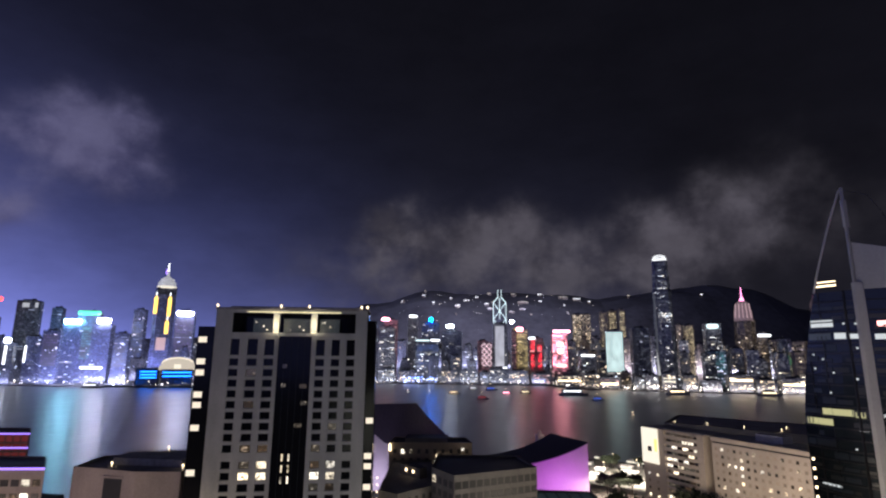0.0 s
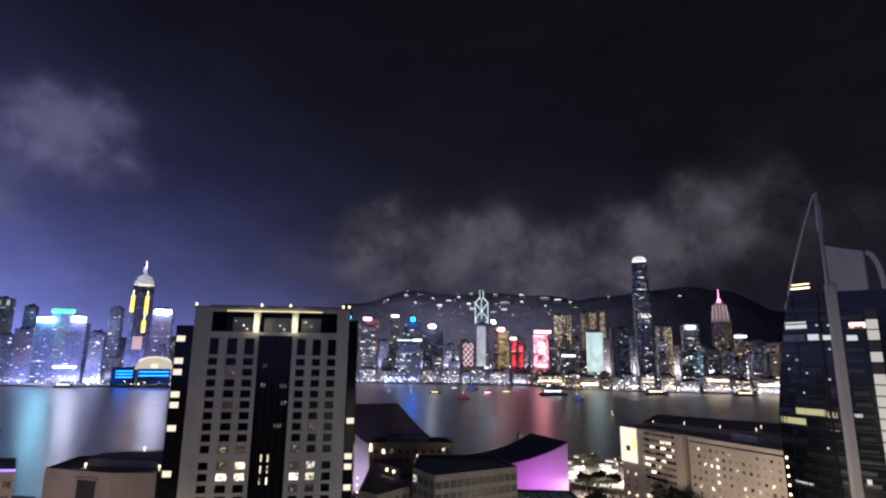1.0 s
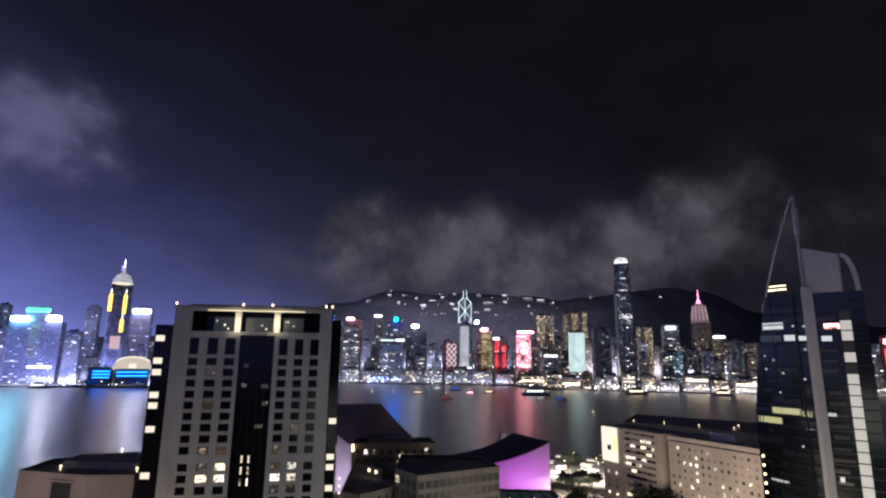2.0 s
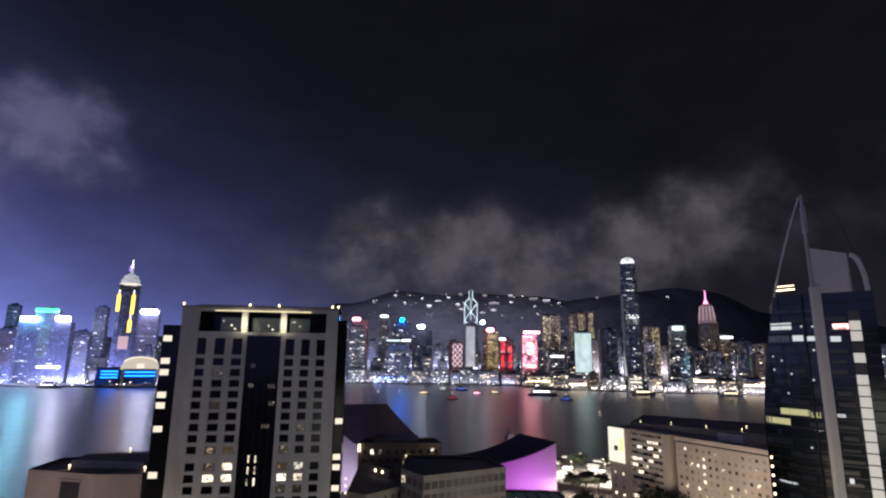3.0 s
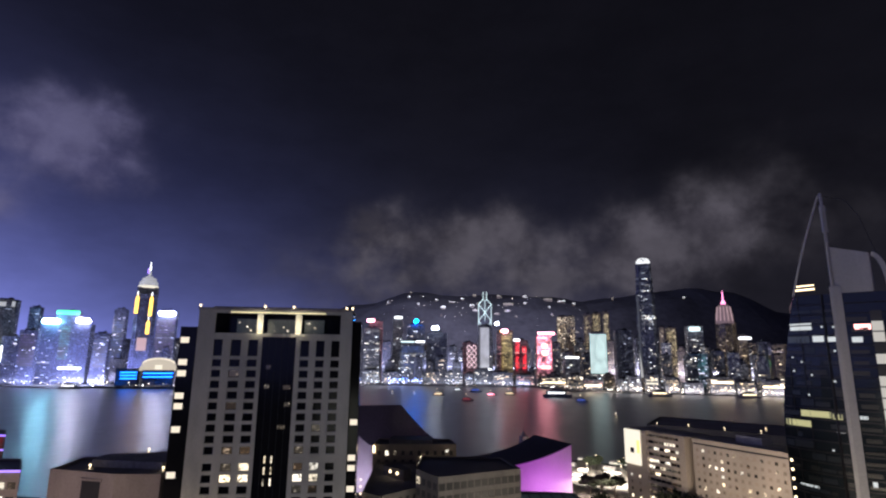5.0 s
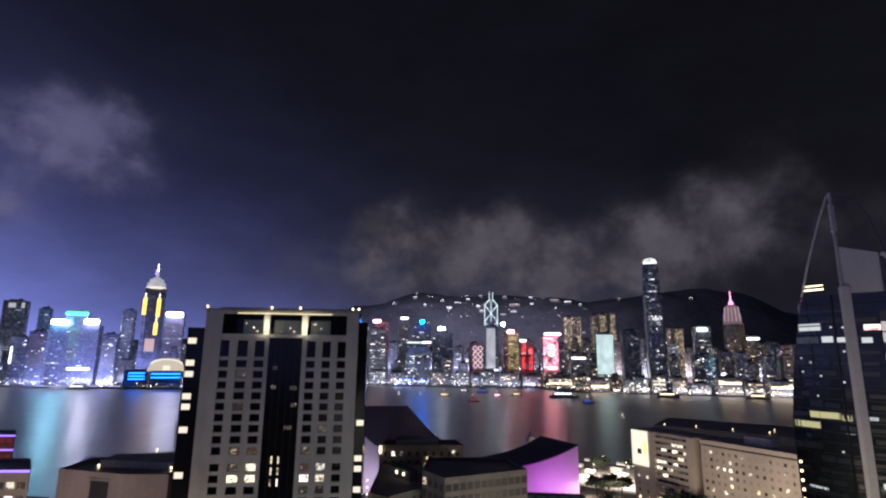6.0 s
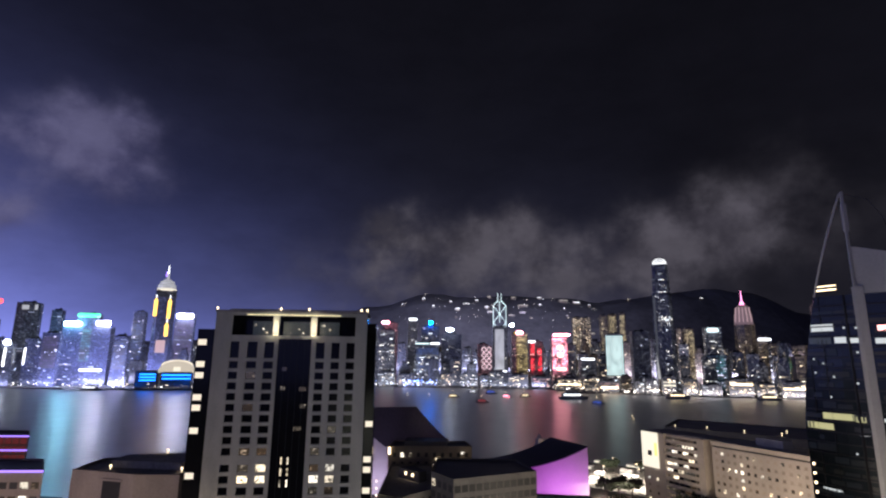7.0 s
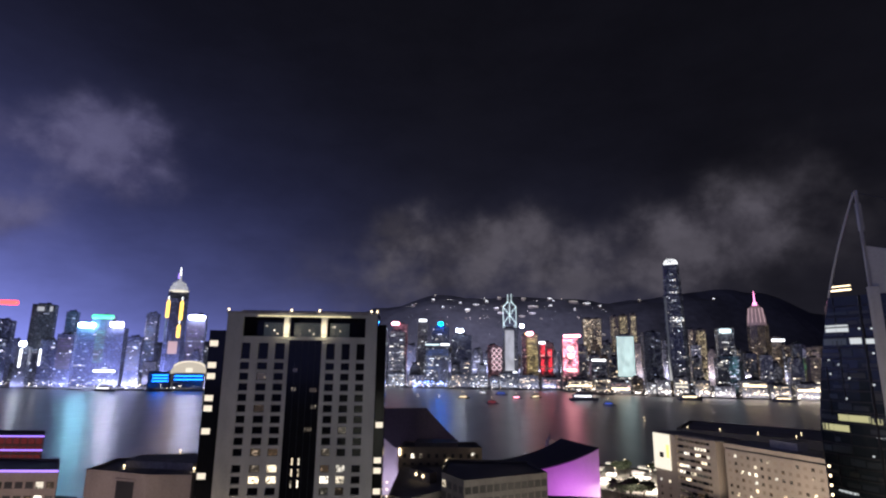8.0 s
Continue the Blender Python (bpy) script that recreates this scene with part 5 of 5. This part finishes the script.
ob = far_tower(532, 1626, 27.8, 22, 34, "dark", 0.35, "white", bands=0.35, label="low waterfront building with bright white lit storeys")
ob = far_tower(563, 1608, 34.8, 28, 41, "dark", 0.35, "white", bands=0.35, label="low waterfront building with bright white lit storeys")
ob = far_tower(605, 1594, 38.5, 31, 48, "dark", 0.35, "warm", bands=0.35, label="low waterfront building with bright warm lit storeys")
sign(ob, -16.3, 16.3, 31.0, 34.1, "cream")
sign(ob, -16.3, 16.3, 21.7, 26.4, "cream")
ob = far_tower(650, 1566, 38.7, 31, 43, "dark", 0.35, "warm", bands=0.35, label="low waterfront building with bright warm lit storeys")
ob = far_tower(701, 1548, 48.7, 39, 29, "dark", 0.35, "white", bands=0.35, label="low waterfront building with bright white lit storeys")
ob = far_tower(773, 1536, 60.8, 40, 45, "dark", 0.35, "warm", bands=0.35, label="low waterfront building with bright warm lit storeys")
sign(ob, -27.7, 27.7, 28.7, 33.1, "warm")
ob = far_tower(825, 1507, 45.5, 36, 35, "dark", 0.35, "warm", bands=0.35, label="low waterfront building with bright warm lit storeys")
ob = far_tower(895, 1492, 62.7, 40, 39, "dark", 0.35, "warm", bands=0.35, label="low waterfront building with bright warm lit storeys")
sign(ob, -28.8, 28.8, 19.9, 24.3, "warm")
ob = far_tower(984, 1483, 72.4, 40, 43, "dark", 0.35, "warm", bands=0.35, label="low waterfront building with bright warm lit storeys")
# ---------------------------------------------------------------- four well-known towers and the exhibition hall
def facing(x, y):
    return math.degrees(math.atan2(-x, y))


ob = thing("far_tower", pose(680, 1800, 3, 0, 0, facing(680, 1800)), "tallest tapering grey tower with a bright white clawed crown", "tower", "far shore towers")
bm = bmesh.new()
steps = ((0, 31), (150, 31), (150, 30), (240, 30), (240, 28.5), (310, 28.5), (310, 26.5), (360, 26.5), (360, 24.5), (406, 24.5))
for (z0, r), (z1, _) in zip(steps[::2], steps[1::2]):
    c = r * 0.3
    prism(bm, [(-r + c, -r), (r - c, -r), (r, -r + c), (r, r - c), (r - c, r), (-r + c, r), (-r, r - c), (-r, -r + c)], z0, z1)
part("wall", bm, SKINS["dark"], ob)
# crown floodlight put into the emission of claws and band
CLAW = glowing("claw_light", (0.95, 0.97, 1.0), 1.3)
for i in range(16):
    bm = bmesh.new()
    a = (i - 7.5) / 7.5
    prism(bm, [(a * 21 - 0.7, -24), (a * 21 + 0.7, -24), (a * 20 + 0.7, -18), (a * 20 - 0.7, -18)], 406, 414 + 12 * math.sqrt(max(0, 1 - a * a)))
    part("crown_claw", bm, CLAW, ob, "bright white crown claw")
bm = bmesh.new()
box(bm, -20, 20, -23.9, -20, 406, 412)
part("crown_light", bm, CLAW, ob, "white floodlit crown band")
rects = []
for z, w0, w1, dens in ((372, -8, 4, 0.7), (352, -6, 10, 0.8), (330, -8, 10, 0.5), (312, -12, 16, 0.8), (285, -10, 8, 0.6), (280, -12, -2, 0.8), (218, -14, 26, 0.95), (222, -14, 26, 0.8), (226, -14, 26, 0.95), (230, -14, 26, 0.9), (210, -14, 26, 0.6), (203, -14, 26, 0.5), (190, -10, 10, 0.3), (120, 0, 16, 0.5), (108, 8, 26, 0.6), (70, 0, 20, 0.5), (64, 0, 20, 0.6), (30, -10, 26, 0.7), (24, -10, 26, 0.9), (20, -10, 26, 0.9), (12, -28, 26, 0.9)):
    x = w0
    while x < w1:
        if FAR.random() < dens:
            rects.append(((x, -31.6, z), (2.6, 0, 0), (0, 0, 2.6)))
        x += 3.4
for i in range(50):
    rects.append(((FAR.uniform(-26, 24), -31.6, 6 + 3.8 * FAR.randrange(0, 90)), (2.4, 0, 0), (0, 0, 1.6)))
quads("lit_glazing", rects, PANES["white"], ob, kind="stuff")
# floodlight on edge and foot, drawn as pale glowing strips
bm = bmesh.new()
box(bm, -27, -20, -32.4, -31.4, 2, 300)
part("edge_light", bm, glowing("edge_glow", (0.85, 0.9, 1.0), 0.06), ob, "pale floodlit edge of the tower")
bm = bmesh.new()
prism(bm, [(-27, -33), (-18, -33), (-18, -32), (-27, -32)], 0, [120, 30, 30, 120])
part("base_light", bm, glowing("base_glow", (0.95, 0.95, 0.95), 0.5), ob, "floodlit foot of the tower")

ob = thing("far_tower", pose(-909, 1672, 3, 0, 0, facing(-909, 1672)), "dark triangular tower with gold light bars and a lit pyramid top", "tower", "far shore towers")
bm = bmesh.new()
prism(bm, [(-20, -22), (20, -22), (30, -6), (0, 38), (-30, -6)], 0, 270)
part("wall", bm, SKINS["blue"], ob)
bm = bmesh.new()
prism(bm, [(-25, -20), (25, -20), (30, -6), (0, 36), (-30, -6)], 270, 292)
part("upper_wall", bm, SKINS["dark"], ob)
# the tiers glow by themselves in place of floodlight on the crown
for z0, z1, r0, r1, k in ((290, 297, 28, 28, "cream"), (297, 306, 26, 25, "facade"), (306, 309, 26, 26, "wash_white"), (309, 318, 23, 19, "facade"), (318, 321, 20, 19, "wash_white"), (321, 328, 15, 8, "facade"), (328, 346, 4.2, 3.2, "wash_white"), (346, 372, 2.2, 0.7, "soft")):
    bm = bmesh.new()
    disc(bm, 0, -2, z0, z1, r0, r1, 6)
    part("lit_crown" if z0 < 340 else "mast", bm, SIGNS[k], ob, "white lit crown tier")
bm = bmesh.new()
disc(bm, -5, -4, 336, 352, 3.0, 1.4, 8)
part("crown_lamp", bm, SIGNS["violet"], ob, "deep blue lamp beside the mast")
for x, z0, z1 in ((-25.5, 210, 258), (12.5, 204, 258), (10.5, 150, 184)):
    bm = bmesh.new()
    prism(bm, [(x - 4.6, -24.4), (x + 4.6, -24.4), (x + 4.6, -23), (x - 4.6, -23)], z0, z1)
    disc(bm, x, -23.6, z1, z1 + 7, 4, 1.2, 8)
    part("gold_bar", bm, SIGNS["gold"], ob, "golden vertical light bar")
    bm = bmesh.new()
    box(bm, x - 1, x + 1, -24, -23, z1 + 8, z1 + 18)
    part("light_tip", bm, SIGNS["soft"], ob)
# pinkish floodlight on the wall, drawn as a glowing panel
for x0, x1, z0, z1, k in ((-14, 12, 100, 138, "rib"),):
    bm = bmesh.new()
    box(bm, x0, x1, -23.4, -22.4, z0, z1)
    bevelled(bm, 0.4)
    part("lit_panel", bm, SIGNS[k], ob, "soft coloured floodlit panel")

ob = thing("far_tower", pose(182, 2262, 3, 0, 0, facing(182, 2262)), "faceted glass tower outlined with crossed white light bars", "tower", "far shore towers")
bm = bmesh.new()
prism(bm, [(-24, -26), (24, -26), (24, 26), (-24, 26)], 0, [300, 306, 312, 312])
prism(bm, [(-10, -14), (10, -14), (10, 20), (-10, 20)], 296, [328, 328, 334, 334])
part("wall", bm, SKINS["dark"], ob)
V = [(-26, 311), (26, 311), (-26, 243), (26, 243), (-26, 175), (26, 175), (-26, 107), (26, 107), (-26, 40), (26, 40)]
for i in range(0, 8, 2):
    for a, b in ((0, 3), (1, 2), (0, 2), (1, 3)):
        bm = bmesh.new()
        p, r = V[i + a], V[i + b]
        bar(bm, (p[0], -27, p[1]), (r[0], -27, r[1]), 1.1)
        part("light_bar", bm, SIGNS["line"], ob, "white light bar")
for a, b in (((-26, -27, 311), (-7, -12, 334)), ((26, -27, 311), (7, -12, 334)), ((0, -27, 243), (0, -27, 330))):
    bm = bmesh.new()
    bar(bm, a, b, 1.1)
    part("light_bar", bm, SIGNS["line"], ob, "white light bar")
for x in (-7, 7):
    bm = bmesh.new()
    disc(bm, x, -10, 300, 366, 1.4, 0.9, 8)
    part("mast", bm, SIGNS["line"], ob, "lit roof mast")

ob = thing("far_tower", pose(1050, 2012, 3, 0, 0, facing(1050, 2012)), "tall tower with a lit stepped crown and spire", "tower", "far shore towers")
bm = bmesh.new()
disc(bm, 0, 0, 0, 226, 33, 33, 8)
part("wall", bm, SKINS["warm"], ob)
# tiers and ribs hold their floodlight as emission
FLOODLIT_CROWN = glowing("crown_glow", (0.95, 0.62, 0.72), 0.16)
SPIRE = glowing("spire_glow", (1.0, 0.30, 0.62), 3.0)
for z0, z1, r0, r1 in ((226, 264, 31, 29), (264, 288, 27, 24), (288, 298, 21, 13), (298, 312, 9, 5), (312, 350, 2.6, 1.0)):
    bm = bmesh.new()
    disc(bm, 0, 0, z0, z1, r0, r1, 10)
    part("crown" if z0 < 300 else "spire", bm, FLOODLIT_CROWN if z0 < 295 else SPIRE, ob, "dim floodlit stepped crown tier" if z0 < 295 else "glowing pink spire")
for k in range(-2, 3):
    bm = bmesh.new()
    bar(bm, (13 * k, -32 + 4.2 * abs(k), 236), (10.5 * k, -26 + 3.2 * abs(k), 288), 1.0)
    part("crown_rib", bm, SIGNS["rib"], ob, "pinkish floodlit crown rib")
sgn = [(FAR.uniform(-24, 20), FAR.randrange(2, 56)) for _ in range(40)]
quads("lit_glazing", [((x, -33.6, 6 + 3.8 * j), (2.6, 0, 0), (0, 0, 2.2)) for x, j in sgn], PANES["warm"], ob, kind="stuff")

# exhibition hall with a winged roof on the water's edge
ob = thing("exhibition_hall", pose(-800, 1575, 3, 0, 0, facing(-800, 1575)), "low exhibition hall with a lit winged roof and cyan light bands", "hall")
for k, (r, z0, z1) in enumerate(((48, 44, 76), (42, 62, 80))):
    bm = bmesh.new()
    n = 20
    lo = [bm.verts.new((r * math.cos(math.pi * i / n) * 1.0, -14 - 6 * math.sin(math.pi * i / n), z0 + (z1 - z0) * math.sin(math.pi * i / n) ** 0.85)) for i in range(n + 1)]
    hi = [bm.verts.new((r * 0.9 * math.cos(math.pi * i / n), 40, z0 + 2 + (z1 - z0 - 6) * math.sin(math.pi * i / n))) for i in range(n + 1)]
    for i in range(n):
        bm.faces.new((lo[i], lo[i + 1], hi[i + 1], hi[i]))
    bm.faces.new(lo)
    bm.faces.new(hi[::-1])
    # warm floodlight on the roof is put into its own glow
    part("winged_roof", bm, glowing("wing_glow", (1.0, 0.88, 0.72), 0.62 + 0.4 * k), ob, "warm floodlit winged roof")
bm = bmesh.new()
prism(bm, [(-40, -16), (40, -16), (46, 50), (-46, 50)], 0, 46)
part("wall", bm, SKINS["grey"], ob)
bm = bmesh.new()
box(bm, -9, 9, -21.4, -20.4, 48, 60)
bevelled(bm, 0.4)
part("lit_atrium", bm, SIGNS["cream"], ob, "bright glazed atrium")
bm = bmesh.new()
prism(bm, [(-104, -4), (-44, -10), (-44, 50), (-104, 50)], 0, 50)
part("side_hall", bm, SKINS["dark"], ob)
for x0, x1, y in ((-36, 38, -17), (-92, -52, -9.5)):
    for z in (22, 30, 38) if x0 < -50 else (26, 36):
        bm = bmesh.new()
        box(bm, x0, x1, y - 1, y, z, z + 2.6)
        part("light_band", bm, SIGNS["bluebar"], ob, "cyan-blue light band")

# blue floodlight put into glowing panels set before both fronts
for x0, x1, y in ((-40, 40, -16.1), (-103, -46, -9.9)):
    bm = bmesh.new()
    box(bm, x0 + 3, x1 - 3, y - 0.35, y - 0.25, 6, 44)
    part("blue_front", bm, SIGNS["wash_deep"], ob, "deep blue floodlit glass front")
# lattice of small lamps on a pink tower face, white cables round a bright block
for ob_x, ob_y in ((112, 1996),):
    ob = thing("lit_lattice", pose(ob_x, ob_y, 3, 0, 0, facing(ob_x, ob_y)), "pink and white lattice of light bars on a tower face", "light display")
    bm = bmesh.new()
    box(bm, -19, 19, -22, -20, 0, 142)
    part("lattice_board", bm, SKINS["pink"], ob)
    for j in range(8):
        for i in range(4):
            s = 1 if (i + j) % 2 else -1
            bm = bmesh.new()
            bar(bm, (-13.5 + 9 * i - s * 4.2, -24, 58 + 10 * j), (-13.5 + 9 * i + s * 4.2, -24, 67 + 10 * j), 1.1)
            part("light_bar", bm, SIGNS["lattice"], ob)
# ---------------------------------------------------------------- rows of ordinary towers behind the waterfront
OPEN = ((-39, -33), (-32, -27), (3, 6.8), (7.3, 14.3), (15, 22))


def fill(x0, x1, step, back, hmin, hmax, lit, skins, panes, strips=0.0, seed=0, bands=0.05):
    rng = random.Random(seed)
    x = x0
    while x < x1:
        w = rng.uniform(24, 44)
        y = shore(x) + back + rng.uniform(-30, 40)
        base = max(hill_height(x, y) - 2, 3.0)
        h = rng.uniform(hmin, hmax)
        bearing = math.degrees(math.atan2(x, y))
        if back <= 300 and any(a < bearing < b for a, b in OPEN):
            h *= 0.4
        far_tower(x, y, w, rng.uniform(22, 34), h, rng.choice(skins), lit * rng.uniform(0.4, 1.5), rng.choice(panes), base, rng.choice(("flat", "flat", "chamfer", "step")), strips, bands=bands)
        x += w + rng.uniform(step * 0.3, step)


fill(-2100, -640, 26, 340, 60, 125, 0.08, ("blue", "dark", "blue", "grey"), ("cool", "white", "cool"), seed=1)
fill(-2200, -640, 22, 520, 110, 170, 0.06, ("blue", "dark"), ("cool", "white"), seed=2)
fill(-600, 360, 22, 110, 60, 115, 0.10, ("dark", "grey", "dark"), ("white", "cool", "warm"), seed=3)
fill(-620, 420, 20, 260, 110, 165, 0.08, ("dark", "grey", "warm"), ("white", "warm", "cool"), seed=4)
fill(-620, 700, 16, 520, 120, 170, 0.10, ("dark", "warm", "grey"), ("warm", "white"), 0.2, seed=5)
fill(400, 1700, 26, 260, 70, 130, 0.10, ("dark", "grey", "warm"), ("white", "warm"), seed=6)
fill(420, 1900, 20, 420, 110, 170, 0.10, ("dark", "warm", "grey"), ("warm", "white"), 0.15, seed=7)
fill(300, 1900, 14, 760, 120, 170, 0.12, ("warm", "dark", "warm"), ("warm", "gold", "white"), 0.25, seed=8)
# ---------------------------------------------------------------- promenade lamps, hill lights, boats
SM = random.Random(31)


def scatter(name, count, place, size, mat, label, category):
    """Countless small lamps as one object."""
    verts, faces = [], []
    for _ in range(count):
        x, y, z = place()
        a, b = size()
        i = len(verts)
        verts += [(x - a, y - a, z), (x + a, y - a, z), (x + a, y + a, z), (x - a, y + a, z), (x - a, y - a, z + b), (x + a, y - a, z + b), (x + a, y + a, z + b), (x - a, y + a, z + b)]
        faces += [(i, i + 3, i + 2, i + 1), (i + 4, i + 5, i + 6, i + 7), (i, i + 1, i + 5, i + 4), (i + 1, i + 2, i + 6, i + 5), (i + 2, i + 3, i + 7, i + 6), (i + 3, i, i + 4, i + 7)]
    me = bpy.data.meshes.new(name)
    me.from_pydata(verts, [], faces)
    me.materials.append(mat)
    return tagged(new(name, me), label, category, kind="stuff")


def on_shore(x0, x1, back0, back1, z0, z1):
    def place():
        x = SM.uniform(x0, x1)
        return x, shore(x) + SM.uniform(back0, back1), SM.uniform(z0, z1)
    return place


def small(lo, hi):
    return lambda: (SM.uniform(lo, hi), SM.uniform(lo, hi) * 1.4)


scatter("promenade_lamps", 300, on_shore(-2300, 1900, 2, 60, 4, 14), small(0.4, 1.6), LAMP_WHITE, "white lamps strung along the far promenade", "lamps")
scatter("promenade_lamps", 320, on_shore(300, 1900, 2, 60, 4, 16), small(0.6, 1.7), LAMP_WARM, "warm lamps strung along the far promenade", "lamps")
scatter("promenade_lamps", 90, on_shore(-600, 350, 2, 70, 4, 20), small(0.4, 1.7), LAMP_WHITE, "white lamps strung along the far promenade", "lamps")
scatter("promenade_lamps", 150, on_shore(-2200, -620, 2, 70, 4, 16), small(0.5, 1.4), LAMP_WHITE, "white lamps strung along the far promenade", "lamps")
scatter("promenade_lamps", 50, on_shore(-190, -60, 2, 60, 5, 22), small(1.0, 2.4), LAMP_BLUE, "blue lamps on the far promenade", "lamps")


def on_hill(x0, x1, y0, y1):
    def place():
        x, y = SM.uniform(x0, x1), SM.uniform(y0, y1)
        return x, y, hill_height(x, y) + 2
    return place


def along_road(y0, rise, x0, x1):
    """Lamps in loose clumps along a road that follows the slope."""
    def place():
        x = x0 + (x1 - x0) * SM.random()
        x += 30 * math.sin(x / 37.0)
        y = y0 + rise * math.sin(x / 210.0) + SM.gauss(0, 14)
        return x, y, hill_height(x, y) + 2
    return place


scatter("hillside_lamps", 50, on_hill(-350, 1000, 2700, 3150), small(0.3, 1.0), LAMP_WARM, "scattered house lamps on the dark hillside", "lamps")
scatter("hillside_lamps", 34, along_road(3230, 50, -330, 900), small(0.3, 1.3), LAMP_WHITE, "white lamps along the upper hillside road", "lamps")
scatter("hillside_lamps", 34, along_road(3090, 60, -350, 1100), small(0.3, 1.3), LAMP_WHITE, "white lamps along a winding hillside road", "lamps")
scatter("hillside_lamps", 26, along_road(2960, 60, -350, 1200), small(0.3, 1.2), LAMP_WARM, "warm lamps along the lower hillside road", "lamps")


def hillside_block(x, y, n, tall, chance):
    house = thing("hillside_block", pose(x, y, hill_height(x, y) - 3), "small lit apartment block high on the hillside", "building", "hillside blocks")
    bm = bmesh.new()
    box(bm, -n * 2.4, n * 2.4, 0, 12, 0, tall)
    box(bm, -n * 1.0, n * 0.6, 3, 9, tall, tall + 3)
    part("wall", bm, SKINS["warm"], house)
    glow = SIGNS["soft"] if SM.random() < 0.6 else SIGNS["cream"]
    for k in range(n):
        if SM.random() < chance:
            bm = bmesh.new()
            box(bm, -n * 2.4 + 4.8 * k + 0.5, -n * 2.4 + 4.8 * k + 4.4, -0.6, -0.1, tall - 4.0, tall - 2.0)
            part("lit_window", bm, glow, house)


for x, y, n in ((-188, 3160, 4), (-186, 3275, 2), (-128, 3070, 3), (-30, 3140, 3), (10, 3050, 6), (122, 3170, 4), (345, 3260, 5), (386, 3120, 12), (506, 3280, 5), (637, 3225, 11), (718, 3235, 9), (790, 3225, 3), (1465, 3255, 3), (194, 3040, 7), (174, 3080, 5), (1058, 3340, 3)):
    hillside_block(x, y, n, 18, 1.0)
for _ in range(22):
    hillside_block(SM.uniform(-340, 1050), SM.uniform(2840, 3260), SM.choice((2, 2, 3, 4, 5, 7)), SM.uniform(10, 18), 0.75)


def boat(x, y, length, turn, light, lit="warm", label="small harbour boat with lit cabin windows"):
    ob = thing("boat", pose(x, y, 0, 0, 0, turn), label, "boat", "harbour boats")
    h, w = length * 0.09, length * 0.13
    bm = bmesh.new()
    pts = [(-length / 2, -w * 0.8), (length * 0.3, -w), (length / 2, 0), (length * 0.3, w), (-length / 2, w * 0.8)]
    prism(bm, pts, -0.6, h)
    part("hull", bm, HULL, ob)
    bm = bmesh.new()
    prism(bm, [(px * 0.7 - length * 0.05, py * 0.8) for px, py in pts], h + 0.003, h * 2.3)
    cabin = part("cabin", bm, HULL, ob)
    bm = bmesh.new()
    box(bm, -length * 0.28, length * 0.15, -w * 0.6, w * 0.6, h * 2.3, h * 3.2)
    part("wheelhouse", bm, HULL, ob)
    for side in (-1, 1):
        for k in range(5):
            bm = bmesh.new()
            x0 = -length * 0.36 + k * length * 0.12
            box(bm, x0, x0 + length * 0.10, side * w * 0.84 - 0.1, side * w * 0.84 + 0.1, h * 1.45, h * 1.9)
            part("cabin_window", bm, light, cabin)
    bm = bmesh.new()
    disc(bm, -length * 0.1, 0, h * 3.2, h * 5.5, 0.15, 0.1, 6)
    part("mast", bm, METAL, ob)
    bm = bmesh.new()
    disc(bm, -length * 0.1, 0, h * 5.5, h * 5.5 + 1.4, 0.7, 0.5, 8)
    part("masthead_lamp", bm, SIGNS["warm"], ob)
    return ob


boat(-122, 1426, 12, 70, SIGNS["soft"])
boat(-66, 1411, 12, 80, SIGNS["soft"])
boat(-4, 1375, 30, 8, SIGNS["warm"], label="harbour ferry with bright warm cabin windows")
boat(50, 1600, 26, 15, SIGNS["soft"], label="harbour ferry with bright white cabin windows")
boat(59, 1208, 26, -10, SIGNS["boat_red"], label="harbour junk hung with red lights")
boat(100, 1560, 34, 5, SIGNS["boat_blue"], label="harbour boat outlined in blue light")
boat(128, 1395, 24, -5, SIGNS["pink"], label="harbour boat with pinkish lit deck")
boat(178, 1427, 30, 12, SIGNS["warm"], label="harbour ferry with bright warm cabin windows")
boat(285, 1357, 70, 4, SIGNS["soft"], label="long harbour ferry with white lit decks")
boat(306, 1209, 26, -15, SIGNS["boat_blue"], label="harbour boat outlined in blue light")
boat(-978, 1478, 54, 6, SIGNS["soft"], label="large harbour ferry with white lit decks")
boat(275, 881, 9, 60, SIGNS["warm"])
boat(560, 1420, 60, 2, SIGNS["warm"], label="moored ferry with warm lit decks")
boat(780, 1405, 55, -4, SIGNS["warm"], label="moored ferry with warm lit decks")

# foam of two boat wakes
FOAM = surface("foam", (0.55, 0.58, 0.6), 0.7, grain=0.8, vary=0.5)
for x0, x1, y0, w in ((-560, -490, 585, 4.5), (-470, -430, 596, 4.0), (-400, -330, 640, 3.0)):
    bm = bmesh.new()
    n = 24
    a = [bm.verts.new((x0 + (x1 - x0) * i / n, y0 + 6 * math.sin(i * 0.4) - w * SM.uniform(0.2, 1), 0.02)) for i in range(n + 1)]
    b = [bm.verts.new((x0 + (x1 - x0) * i / n, y0 + 6 * math.sin(i * 0.4) + w * SM.uniform(0.2, 1), 0.02)) for i in range(n + 1)]
    for i in range(n):
        bm.faces.new((a[i], a[i + 1], b[i + 1], b[i]))
    tagged(part("wake", bm, FOAM), "pale foam wake left on the dark water", "wake", kind="structure")
